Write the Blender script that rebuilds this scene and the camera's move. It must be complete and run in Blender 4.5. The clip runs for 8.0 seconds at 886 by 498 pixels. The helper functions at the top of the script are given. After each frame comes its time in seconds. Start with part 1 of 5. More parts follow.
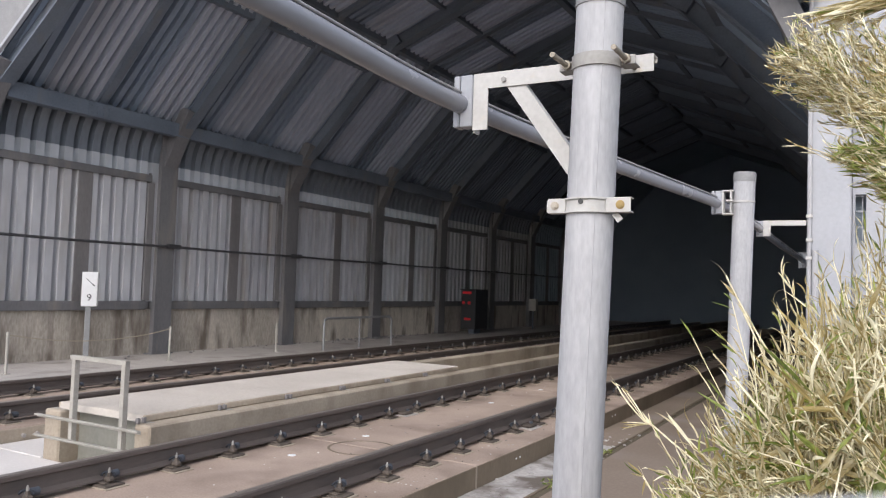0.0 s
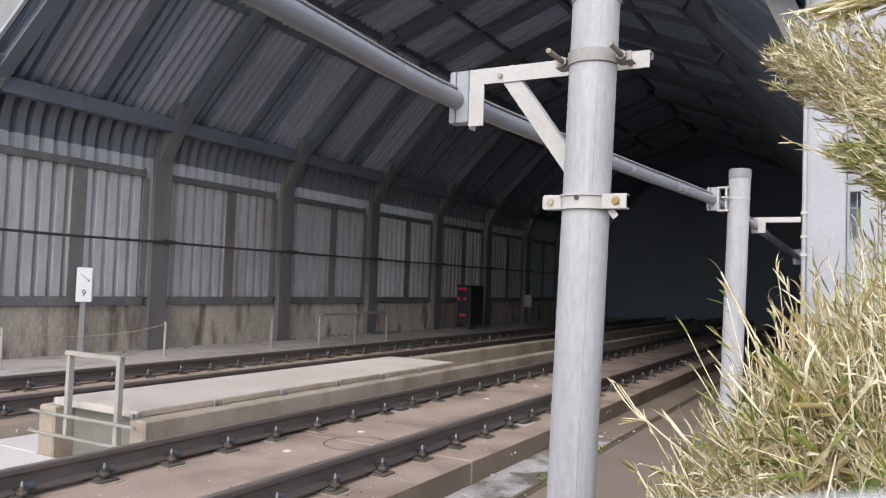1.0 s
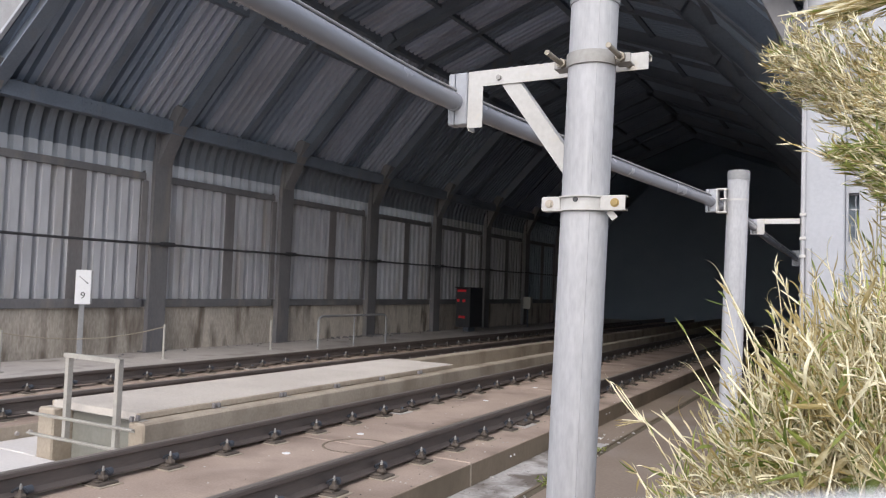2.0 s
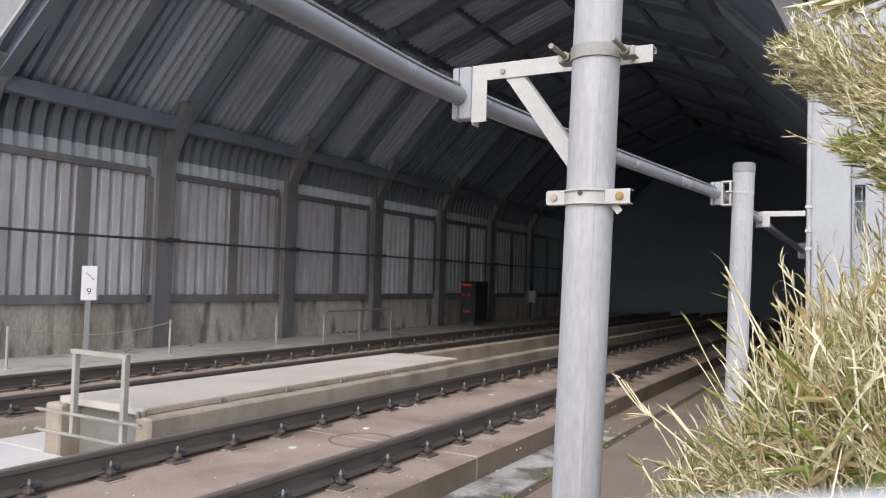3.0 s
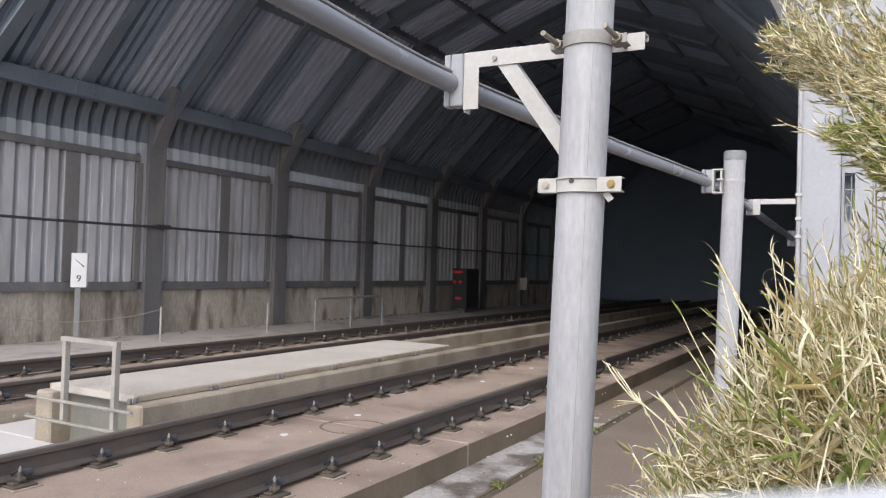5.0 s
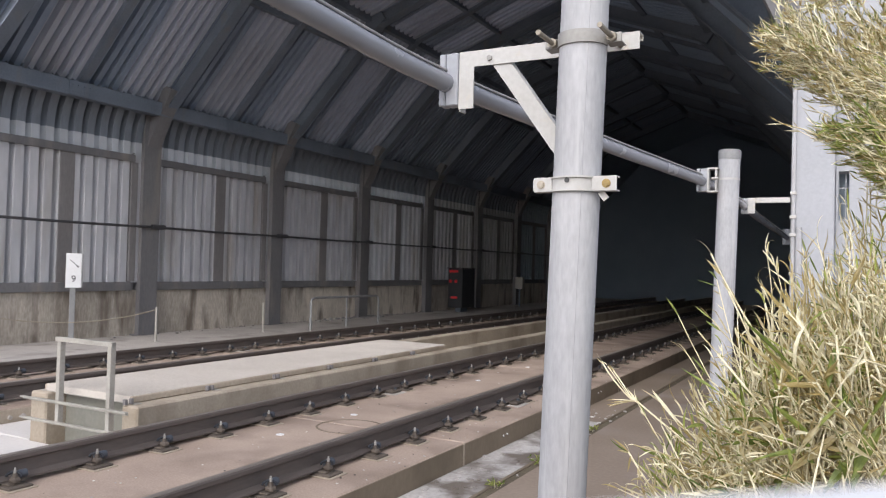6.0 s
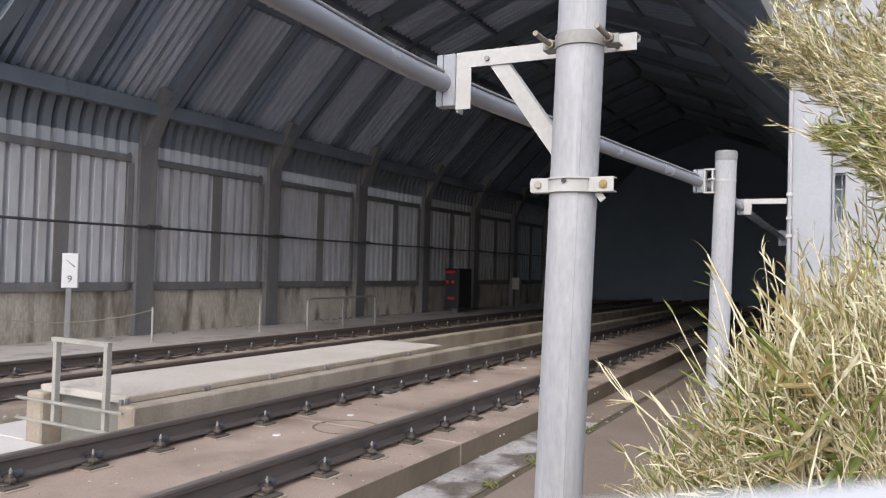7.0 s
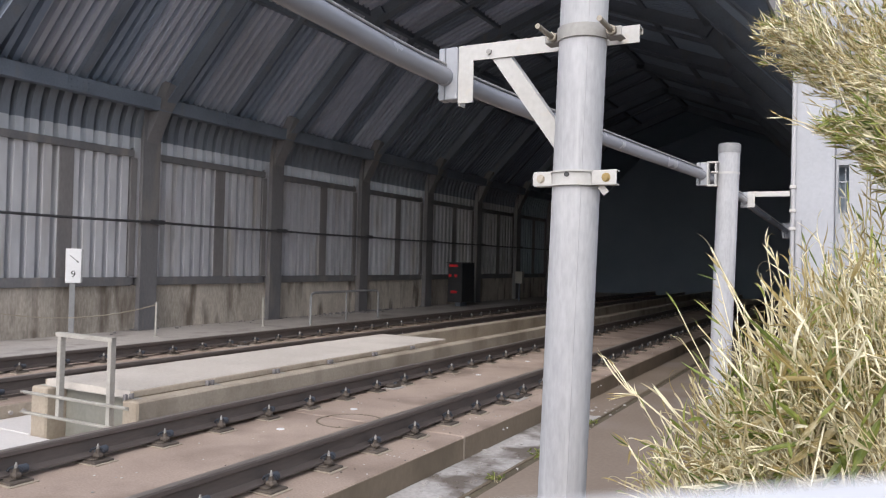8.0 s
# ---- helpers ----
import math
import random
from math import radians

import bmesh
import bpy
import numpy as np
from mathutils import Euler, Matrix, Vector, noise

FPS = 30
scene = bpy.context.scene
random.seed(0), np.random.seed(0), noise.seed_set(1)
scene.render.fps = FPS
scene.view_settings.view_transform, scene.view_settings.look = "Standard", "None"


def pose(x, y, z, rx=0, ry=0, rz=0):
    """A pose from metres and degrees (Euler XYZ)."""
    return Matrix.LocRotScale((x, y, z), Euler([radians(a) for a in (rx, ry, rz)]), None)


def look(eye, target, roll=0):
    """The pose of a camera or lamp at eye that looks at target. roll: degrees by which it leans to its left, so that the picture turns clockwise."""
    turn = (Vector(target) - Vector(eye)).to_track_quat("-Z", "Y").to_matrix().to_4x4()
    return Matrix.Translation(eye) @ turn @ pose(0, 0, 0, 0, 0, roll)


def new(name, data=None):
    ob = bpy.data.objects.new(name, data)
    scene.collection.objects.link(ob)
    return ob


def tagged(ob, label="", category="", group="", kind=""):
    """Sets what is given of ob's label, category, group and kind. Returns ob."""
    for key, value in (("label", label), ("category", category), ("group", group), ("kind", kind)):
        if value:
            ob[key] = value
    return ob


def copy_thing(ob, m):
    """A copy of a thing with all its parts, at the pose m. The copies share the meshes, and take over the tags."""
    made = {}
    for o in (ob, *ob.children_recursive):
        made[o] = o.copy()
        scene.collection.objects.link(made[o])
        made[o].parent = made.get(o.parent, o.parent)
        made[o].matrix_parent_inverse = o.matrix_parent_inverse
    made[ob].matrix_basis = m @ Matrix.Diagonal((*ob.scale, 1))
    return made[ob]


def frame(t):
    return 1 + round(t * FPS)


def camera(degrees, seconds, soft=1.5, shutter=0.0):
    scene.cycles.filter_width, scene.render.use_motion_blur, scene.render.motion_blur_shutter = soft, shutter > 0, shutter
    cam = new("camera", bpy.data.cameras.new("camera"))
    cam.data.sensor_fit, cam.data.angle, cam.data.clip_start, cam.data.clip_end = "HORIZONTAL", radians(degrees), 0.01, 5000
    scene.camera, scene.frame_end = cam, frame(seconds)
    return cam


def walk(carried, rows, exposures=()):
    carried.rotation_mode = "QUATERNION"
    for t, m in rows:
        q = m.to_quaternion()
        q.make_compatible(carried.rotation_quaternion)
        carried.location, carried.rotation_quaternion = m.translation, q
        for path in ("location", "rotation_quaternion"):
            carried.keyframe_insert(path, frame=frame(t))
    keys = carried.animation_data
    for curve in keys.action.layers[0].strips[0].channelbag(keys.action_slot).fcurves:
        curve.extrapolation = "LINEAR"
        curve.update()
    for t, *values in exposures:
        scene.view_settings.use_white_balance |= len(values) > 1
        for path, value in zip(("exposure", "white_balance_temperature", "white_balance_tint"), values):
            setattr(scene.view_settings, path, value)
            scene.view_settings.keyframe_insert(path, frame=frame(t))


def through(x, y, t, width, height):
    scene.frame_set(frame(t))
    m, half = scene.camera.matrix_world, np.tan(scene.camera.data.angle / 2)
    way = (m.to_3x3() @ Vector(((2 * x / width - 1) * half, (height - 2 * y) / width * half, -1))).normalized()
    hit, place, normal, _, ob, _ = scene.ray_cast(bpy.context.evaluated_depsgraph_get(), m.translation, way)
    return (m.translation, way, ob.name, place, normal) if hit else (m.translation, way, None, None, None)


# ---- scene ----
from itertools import product

# ---------------------------------------------------------------- camera
EXPO, KELVIN, TINT = 0.5, 6550, 12
cam = camera(59.96, 8.0, soft=1.0)
cam.data.dof.use_dof = True
cam.data.dof.focus_distance, cam.data.dof.aperture_fstop = 2.45, 7.5

# seconds, eye x, y, z, turn to the left of the track, tilt up, lean
PATH = [
    (0.0, -0.0014, 0.0026, 1.5285, 29.330, 2.832, 1.944),
    (0.5, -0.0016, 0.0029, 1.5286, 29.161, 2.599, 2.021),
    (1.0, -0.0018, 0.0029, 1.5287, 28.993, 2.546, 2.038),
    (1.5, -0.0017, 0.0031, 1.5278, 28.809, 2.776, 2.048),
    (3.0, -0.0017, 0.0030, 1.5292, 29.271, 2.252, 1.667),
    (3.5, -0.0022, 0.0031, 1.5294, 29.088, 1.977, 1.778),
    (4.0, -0.0020, 0.0031, 1.5297, 28.904, 1.699, 1.872),
    (4.5, -0.0023, 0.0033, 1.5308, 28.757, 1.436, 1.798),
    (6.0, -0.0021, 0.0032, 1.5315, 28.280, 1.276, 1.551),
    (6.5, -0.0019, 0.0030, 1.5305, 28.108, 1.384, 1.541),
    (7.0, -0.0022, 0.0028, 1.5312, 28.047, 1.322, 1.634),
    (7.5, -0.0022, 0.0030, 1.5311, 28.369, 1.093, 1.713),
    (8.0, -0.0028, 0.0031, 1.5315, 28.242, 0.863, 1.433),
]
walk(cam, [(t, pose(x, y, z, 90, 0, turn) @ pose(0, 0, 0, tilt) @ pose(0, 0, 0, 0, 0, lean))
           for t, x, y, z, turn, tilt, lean in PATH],
     exposures=[(0.0, EXPO, KELVIN, TINT), (8.0, EXPO, KELVIN, TINT)])

# ---------------------------------------------------------------- sky and sun
SUN_UP, SUN_TURN = 40, 170          # degrees: height, and bearing clockwise from the track's direction
world = bpy.data.worlds.new("overcast_sky")
scene.world = world
world.use_nodes = True
wn, wl = world.node_tree.nodes, world.node_tree.links
sky = wn.new("ShaderNodeTexSky")
sky.sky_type = "NISHITA"
sky.sun_disc = False
sky.sun_elevation, sky.sun_rotation = radians(SUN_UP), radians(SUN_TURN)
sky.air_density, sky.dust_density, sky.ozone_density = 1.0, 1.5, 1.5
grey = wn.new("ShaderNodeHueSaturation")     # cloud takes most of the blue out
grey.inputs["Saturation"].default_value = 0.5
wl.new(sky.outputs[0], grey.inputs["Color"])
wl.new(grey.outputs[0], wn["Background"].inputs[0])
wn["Background"].inputs[1].default_value = 0.2
sun_data = bpy.data.lights.new("sun", "SUN")
sun_data.energy, sun_data.angle, sun_data.color = 1.15, radians(45), (1.0, 0.96, 0.91)
sun = new("sun", sun_data)
sun.matrix_world = look((20 * math.sin(radians(SUN_TURN)), 20 * math.cos(radians(SUN_TURN)), 20 * math.tan(radians(SUN_UP))), (0, 0, 0))


# ---------------------------------------------------------------- materials
def rgb(c):
    return (*c, 1.0) if len(c) == 3 else c


def material(name, dark, light, rough=0.7, metal=0.0, fine=40.0, coarse=2.5, bump=0.15, stretch=(1, 1, 1),
             stain=None, stain_at=(0.55, 0.75), stain_stretch=(1, 1, 1), stain_scale=1.5, by_object=0.0, by_island=0.0, through=0.0):
    """Two scales of noise between two colours, an optional stain layer, relief from the fine noise."""
    m = bpy.data.materials.new(name)
    m.use_nodes = True
    n, l = m.node_tree.nodes, m.node_tree.links
    b = n["Principled BSDF"]
    co = n.new("ShaderNodeTexCoord")

    def noise_of(scale, st, detail):
        mp = n.new("ShaderNodeMapping")
        mp.inputs["Scale"].default_value = st
        l.new(co.outputs["Object"], mp.inputs[0])
        t = n.new("ShaderNodeTexNoise")
        t.inputs["Scale"].default_value, t.inputs["Detail"].default_value = scale, detail
        l.new(mp.outputs[0], t.inputs["Vector"])
        return t.outputs["Fac"]

    big, small = noise_of(coarse, stretch, 5), noise_of(fine, stretch, 4)
    add = n.new("ShaderNodeMath")
    add.operation = "MULTIPLY_ADD"
    add.inputs[1].default_value = 0.45
    l.new(small, add.inputs[0])
    sc = n.new("ShaderNodeMath")
    sc.operation = "MULTIPLY"
    sc.inputs[1].default_value = 0.55
    l.new(big, sc.inputs[0])
    l.new(sc.outputs[0], add.inputs[2])
    fac = add.outputs[0]
    for on, key in ((by_object, "ShaderNodeObjectInfo"), (by_island, "ShaderNodeNewGeometry")):
        if on:
            src = n.new(key)
            mr = n.new("ShaderNodeMapRange")
            mr.inputs["To Min"].default_value, mr.inputs["To Max"].default_value = -on, on
            l.new(src.outputs["Random" if key == "ShaderNodeObjectInfo" else "Random Per Island"], mr.inputs["Value"])
            a2 = n.new("ShaderNodeMath")
            l.new(fac, a2.inputs[0])
            l.new(mr.outputs[0], a2.inputs[1])
            fac = a2.outputs[0]
    ramp = n.new("ShaderNodeValToRGB")
    ramp.color_ramp.elements[0].position, ramp.color_ramp.elements[0].color = 0.3, rgb(dark)
    ramp.color_ramp.elements[1].position, ramp.color_ramp.elements[1].color = 0.7, rgb(light)
    l.new(fac, ramp.inputs[0])
    colour = ramp.outputs[0]
    if stain:
        st = noise_of(stain_scale, stain_stretch, 6)
        mr = n.new("ShaderNodeMapRange")
        mr.inputs["From Min"].default_value, mr.inputs["From Max"].default_value = stain_at
        l.new(st, mr.inputs["Value"])
        mix = n.new("ShaderNodeMix")
        mix.data_type = "RGBA"
        l.new(mr.outputs[0], mix.inputs["Factor"])
        l.new(colour, mix.inputs["A"])
        mix.inputs["B"].default_value = rgb(stain)
        colour = mix.outputs["Result"]
    l.new(colour, b.inputs["Base Color"])
    b.inputs["Metallic"].default_value = metal
    rr = n.new("ShaderNodeMapRange")
    rr.inputs["To Min"].default_value, rr.inputs["To Max"].default_value = max(0.05, rough - 0.12), min(1.0, rough + 0.12)
    l.new(small, rr.inputs["Value"])
    l.new(rr.outputs[0], b.inputs["Roughness"])
    if bump:
        bp = n.new("ShaderNodeBump")
        bp.inputs["Strength"].default_value, bp.inputs["Distance"].default_value = bump, 0.01
        l.new(small, bp.inputs["Height"])
        l.new(bp.outputs[0], b.inputs["Normal"])
    if through:
        tr = n.new("ShaderNodeBsdfTranslucent")
        l.new(colour, tr.inputs["Color"])
        ms = n.new("ShaderNodeMixShader")
        ms.inputs[0].default_value = through
        l.new(b.outputs[0], ms.inputs[1])
        l.new(tr.outputs[0], ms.inputs[2])
        l.new(ms.outputs[0], n["Material Output"].inputs[0])
    return m


def glow(name, colour, strength):
    m = bpy.data.materials.new(name)
    m.use_nodes = True
    b = m.node_tree.nodes["Principled BSDF"]
    b.inputs["Base Color"].default_value = rgb(colour)
    b.inputs["Emission Color"].default_value = rgb(colour)
    b.inputs["Emission Strength"].default_value = strength
    return m


M_GROUND = material("brown_concrete", (0.205, 0.157, 0.12), (0.315, 0.252, 0.203), 0.8, fine=30, coarse=0.7, bump=0.2,
                    stain=(0.33, 0.29, 0.27), stain_at=(0.55, 0.8), stain_scale=0.8)
M_SLAB = material("track_slab_concrete", (0.30, 0.226, 0.181), (0.515, 0.405, 0.335), 0.82, fine=60, coarse=1.2, bump=0.25,
                  stain=(0.17, 0.125, 0.10), stain_at=(0.5, 0.75), stain_scale=1.1, by_object=0.05)
M_KERB = material("trough_concrete", (0.31, 0.258, 0.202), (0.475, 0.408, 0.325), 0.85, fine=35, coarse=1.6, bump=0.3,
                  stain=(0.2, 0.16, 0.12), stain_at=(0.5, 0.8), stain_stretch=(1, 1.2, 0.6), stain_scale=1.6)
M_PLINTH = material("stained_concrete", (0.30, 0.265, 0.225), (0.68, 0.615, 0.535), 0.88, fine=25, coarse=1.4, bump=0.3, stretch=(1, 1.4, 0.4),
                    stain=(0.17, 0.14, 0.115), stain_at=(0.5, 0.68), stain_stretch=(1, 2.2, 0.5), stain_scale=1.7, by_object=0.1)
M_MUD = material("olive_stained_concrete", (0.158, 0.122, 0.086), (0.24, 0.192, 0.138), 0.85, fine=30, coarse=1.5, bump=0.3, stretch=(1, 1, 0.6),
                 stain=(0.10, 0.078, 0.052), stain_at=(0.45, 0.8), stain_stretch=(1, 1, 0.8))
M_PATCH = material("patchy_mortar", (0.30, 0.275, 0.255), (0.60, 0.575, 0.56), 0.85, fine=25, coarse=2.2, bump=0.5,
                   stain=(0.15, 0.125, 0.105), stain_at=(0.48, 0.6), stain_scale=2.0)
M_GRIT = material("mixed_grit", (0.10, 0.085, 0.075), (0.62, 0.58, 0.54), 0.85, fine=20, coarse=6, bump=0.2, by_island=0.3)
M_WALK = material("walkway_concrete", (0.32, 0.29, 0.27), (0.50, 0.465, 0.435), 0.85, fine=30, coarse=0.8, bump=0.2,
                  stain=(0.15, 0.13, 0.12), stain_at=(0.55, 0.8))
M_COVER = material("pale_cover_concrete", (0.56, 0.525, 0.50), (0.68, 0.645, 0.62), 0.8, fine=40, coarse=2, bump=0.1)
M_BULK = material("grey_green_panel", (0.19, 0.19, 0.165), (0.28, 0.275, 0.245), 0.7, fine=30, coarse=3, bump=0.1, stain=(0.16, 0.15, 0.12), stain_at=(0.5, 0.8))
M_RAIL = material("rusty_rail_steel", (0.085, 0.069, 0.064), (0.15, 0.127, 0.116), 0.6, 0.2, fine=60, coarse=3, bump=0.1, stretch=(1, 0.15, 1))
M_HEAD = material("worn_rail_head", (0.2, 0.17, 0.15), (0.32, 0.28, 0.25), 0.45, 0.4, fine=60, coarse=3, bump=0.04, stretch=(1, 0.05, 1))
M_PLATE = material("rusty_base_plate", (0.065, 0.052, 0.043), (0.13, 0.107, 0.088), 0.75, 0.1, fine=80, coarse=12, bump=0.25, by_object=0.15)
M_CLIP = material("dark_blue_clip", (0.02, 0.023, 0.03), (0.045, 0.05, 0.062), 0.65, 0.3, fine=80, coarse=15, bump=0.1)
M_COIL = material("blue_grey_insulator", (0.05, 0.06, 0.075), (0.09, 0.10, 0.12), 0.55, fine=80, coarse=15, bump=0.1)
M_BOLT = material("bright_bolt", (0.30, 0.29, 0.28), (0.5, 0.49, 0.475), 0.45, 0.6, fine=90, coarse=20, bump=0.05)
M_GALV = material("galvanised_steel", (0.335, 0.335, 0.352), (0.50, 0.50, 0.52), 0.8, 0.0, fine=70, coarse=9, bump=0.08, stretch=(1, 1, 0.3),
                  stain=(0.53, 0.53, 0.54), stain_at=(0.54, 0.78), stain_stretch=(7, 7, 0.35), stain_scale=4)
M_CAP = material("grey_plastic_cap", (0.2, 0.2, 0.205), (0.29, 0.29, 0.295), 0.6, fine=50, coarse=6, bump=0.05)
M_BRACKET = material("pale_bracket_steel", (0.43, 0.42, 0.405), (0.56, 0.55, 0.535), 0.6, 0.0, fine=50, coarse=5, bump=0.05,
                     stain=(0.5, 0.43, 0.33), stain_at=(0.62, 0.8), stain_scale=9)
M_BAND = material("dull_band_steel", (0.26, 0.25, 0.24), (0.38, 0.37, 0.35), 0.6, fine=60, coarse=9, bump=0.1)
M_STUD = material("weathered_stud", (0.22, 0.19, 0.15), (0.4, 0.36, 0.3), 0.5, 0.5, fine=200, coarse=20, bump=0.2)
M_BRASS = material("brassy_bolt", (0.26, 0.18, 0.07), (0.42, 0.31, 0.14), 0.45, 0.6, fine=90, coarse=20, bump=0.1)
M_RUSTBOLT = material("dull_bolt", (0.36, 0.31, 0.25), (0.52, 0.47, 0.40), 0.5, 0.4, fine=90, coarse=20, bump=0.1)
M_PIPE = material("grey_conduit", (0.22, 0.228, 0.262), (0.27, 0.278, 0.315), 0.24, 0.0, fine=6, coarse=1.2, bump=0.0)
M_CLAMP = material("grey_clamp", (0.3, 0.31, 0.34), (0.38, 0.39, 0.42), 0.55, fine=40, coarse=5, bump=0.04)
M_CABLE = material("dark_cable", (0.03, 0.03, 0.033), (0.06, 0.06, 0.065), 0.5, fine=50, coarse=5, bump=0.02)
# stains are dirt; the blue paints in haze, which M_COLUMN goes without
M_STEEL = material("dirty_haze_blue_steelwork", (0.105, 0.128, 0.163), (0.168, 0.196, 0.24), 0.75, fine=30, coarse=1.8, bump=0.12,
                   stain=(0.17, 0.17, 0.175), stain_at=(0.58, 0.78), stain_stretch=(2, 2, 0.5))
M_COLUMN = material("weathered_column_steel", (0.12, 0.119, 0.125), (0.195, 0.19, 0.196), 0.75, fine=30, coarse=1.8, bump=0.12, stretch=(1, 1, 0.4),
                    stain=(0.25, 0.225, 0.2), stain_at=(0.56, 0.78), stain_stretch=(2, 2, 0.4))
M_POST = material("brown_grey_post", (0.15, 0.141, 0.142), (0.24, 0.226, 0.226), 0.75, fine=30, coarse=2, bump=0.1, stretch=(1, 1, 0.3))
M_SHEET = material("translucent_wall_sheet", (0.38, 0.38, 0.40), (0.60, 0.60, 0.62), 0.6, fine=6, coarse=0.7, bump=0.02, stretch=(1, 1, 0.3),
                   stain=(0.31, 0.265, 0.21), stain_at=(0.52, 0.8), stain_stretch=(1, 2.2, 0.35), stain_scale=0.9, by_object=0.14, through=0.18)
# paler, more translucent copy of M_SHEET that paints in the band's stronger backlight
M_BACKLIT = material("backlit_upper_sheet", (0.45, 0.465, 0.49), (0.60, 0.615, 0.64), 0.55, fine=6, coarse=0.9, bump=0.02, stretch=(1, 1, 0.3), by_object=0.1, through=0.36)
# haze and skylight under the roof are put into the blue of these sheets
M_ROOF = material("haze_blue_roof_sheet", (0.175, 0.217, 0.287), (0.265, 0.32, 0.405), 0.65, fine=8, coarse=0.8, bump=0.03, stretch=(0.4, 1, 0.4))
M_ROOFLIGHT = material("dirty_sky_blue_rooflight", (0.32, 0.342, 0.395), (0.45, 0.475, 0.535), 0.55, fine=8, coarse=0.9, bump=0.03, stretch=(0.4, 1, 0.4),
                       stain=(0.25, 0.25, 0.27), stain_at=(0.48, 0.78), stain_stretch=(0.3, 1.2, 0.3), stain_scale=1.0, through=0.09)
# lighter copy of M_ROOF; veiling haze on the east slope is in its colour
M_BLUEROOF = material("paler_haze_roof_sheet", (0.22, 0.28, 0.36), (0.29, 0.36, 0.455), 0.7, fine=8, coarse=0.8, bump=0.03, stretch=(0.4, 1, 0.4), through=0.02)
# shade on the inward curve is put into this darker copy of the sheet
M_CURVE = material("shade_dark_curved_sheet", (0.145, 0.165, 0.195), (0.22, 0.245, 0.285), 0.6, fine=18, coarse=0.9, bump=0.04, stretch=(1, 1, 0.2))
# blue haze over the dark tunnel is put into these two colours
M_LINING = material("haze_blue_lining", (0.26, 0.315, 0.37), (0.34, 0.405, 0.47), 0.85, fine=20, coarse=0.8, bump=0.1)
M_TUNNEL_END = material("haze_blue_tunnel_end", (0.175, 0.22, 0.285), (0.225, 0.28, 0.36), 0.9, fine=20, coarse=0.8, bump=0.1)
M_PAINT = material("pale_grey_paint", (0.33, 0.34, 0.37), (0.42, 0.43, 0.465), 0.5, fine=35, coarse=2, bump=0.03,
                   stain=(0.42, 0.42, 0.43), stain_at=(0.58, 0.8), stain_stretch=(3, 3, 0.5))
M_GRATE = material("galvanised_grating", (0.42, 0.38, 0.34), (0.56, 0.515, 0.47), 0.6, 0.0, fine=30, coarse=1.5, bump=0.1, by_object=0.02)
M_RAILING = material("weathered_galvanised_angle", (0.30, 0.28, 0.25), (0.46, 0.44, 0.40), 0.55, 0.15, fine=50, coarse=5, bump=0.06)
M_WHITE = material("white_enamel", (0.74, 0.74, 0.75), (0.82, 0.82, 0.83), 0.4, fine=30, coarse=4, bump=0.01)
M_BLACK = material("black_print", (0.03, 0.03, 0.03), (0.06, 0.06, 0.06), 0.5, fine=30, coarse=4, bump=0.0)
M_BOXDARK = material("black_signal_case", (0.015, 0.017, 0.02), (0.03, 0.032, 0.036), 0.5, fine=30, coarse=4, bump=0.03)
M_RED = glow("red_lamp", (0.6, 0.02, 0.03), 0.035)
M_ROPE = material("straw_rope", (0.3, 0.26, 0.2), (0.42, 0.37, 0.29), 0.9, fine=120, coarse=20, bump=0.3)
M_SOIL = material("bank_soil", (0.07, 0.055, 0.035), (0.16, 0.13, 0.085), 0.95, fine=30, coarse=3, bump=0.6)
M_HILL = material("wooded_hillside", (0.03, 0.045, 0.02), (0.08, 0.10, 0.045), 0.95, fine=3, coarse=0.3, bump=0.8)
M_LEAF = material("dry_bamboo_leaf", (0.40, 0.31, 0.125), (0.98, 0.92, 0.68), 0.5, fine=60, coarse=8, bump=0.05, by_island=0.4, through=0.3)
M_GREEN = material("green_bamboo_leaf", (0.12, 0.165, 0.032), (0.42, 0.46, 0.125), 0.42, fine=60, coarse=8, bump=0.05, by_island=0.3, through=0.3)
M_STEM = material("straw_stem", (0.42, 0.34, 0.17), (0.95, 0.88, 0.66), 0.6, fine=60, coarse=8, bump=0.1, by_island=0.25)
M_LEDGE = material("pale_coping", (0.70, 0.70, 0.72), (0.80, 0.80, 0.82), 0.6, fine=40, coarse=5, bump=0.1)


# ---------------------------------------------------------------- mesh helpers
def part(name, bm, mat, parent=None, label=""):
    """Links a bmesh, in world metres, as one mesh object under a thing."""
    me = bpy.data.meshes.new(name)
    bm.normal_update()
    bm.to_mesh(me)
    bm.free()
    me.materials.append(mat)
    ob = new(name, me)
    if parent:
        hang(ob, parent)
    if label:
        tagged(ob, label)
    return ob


def hang(ob, parent):
    ob.parent = parent
    where = Matrix.Identity(4)
    p = parent
    while p:
        where = p.matrix_basis.inverted() @ where if not p.parent else where
        p = p.parent
    ob.matrix_parent_inverse = where if not parent.parent else Matrix.Identity(4)


def thing(name, at, label, category, group="", kind=""):
    e = new(name)
    e.empty_display_size = 0.2
    e.matrix_basis = Matrix.Translation(at)
    return tagged(e, label, category, group, kind)


def smooth(ob, angle=40):
    ob.data.shade_smooth()
    ob.data.set_sharp_from_angle(angle=radians(angle))
    return ob


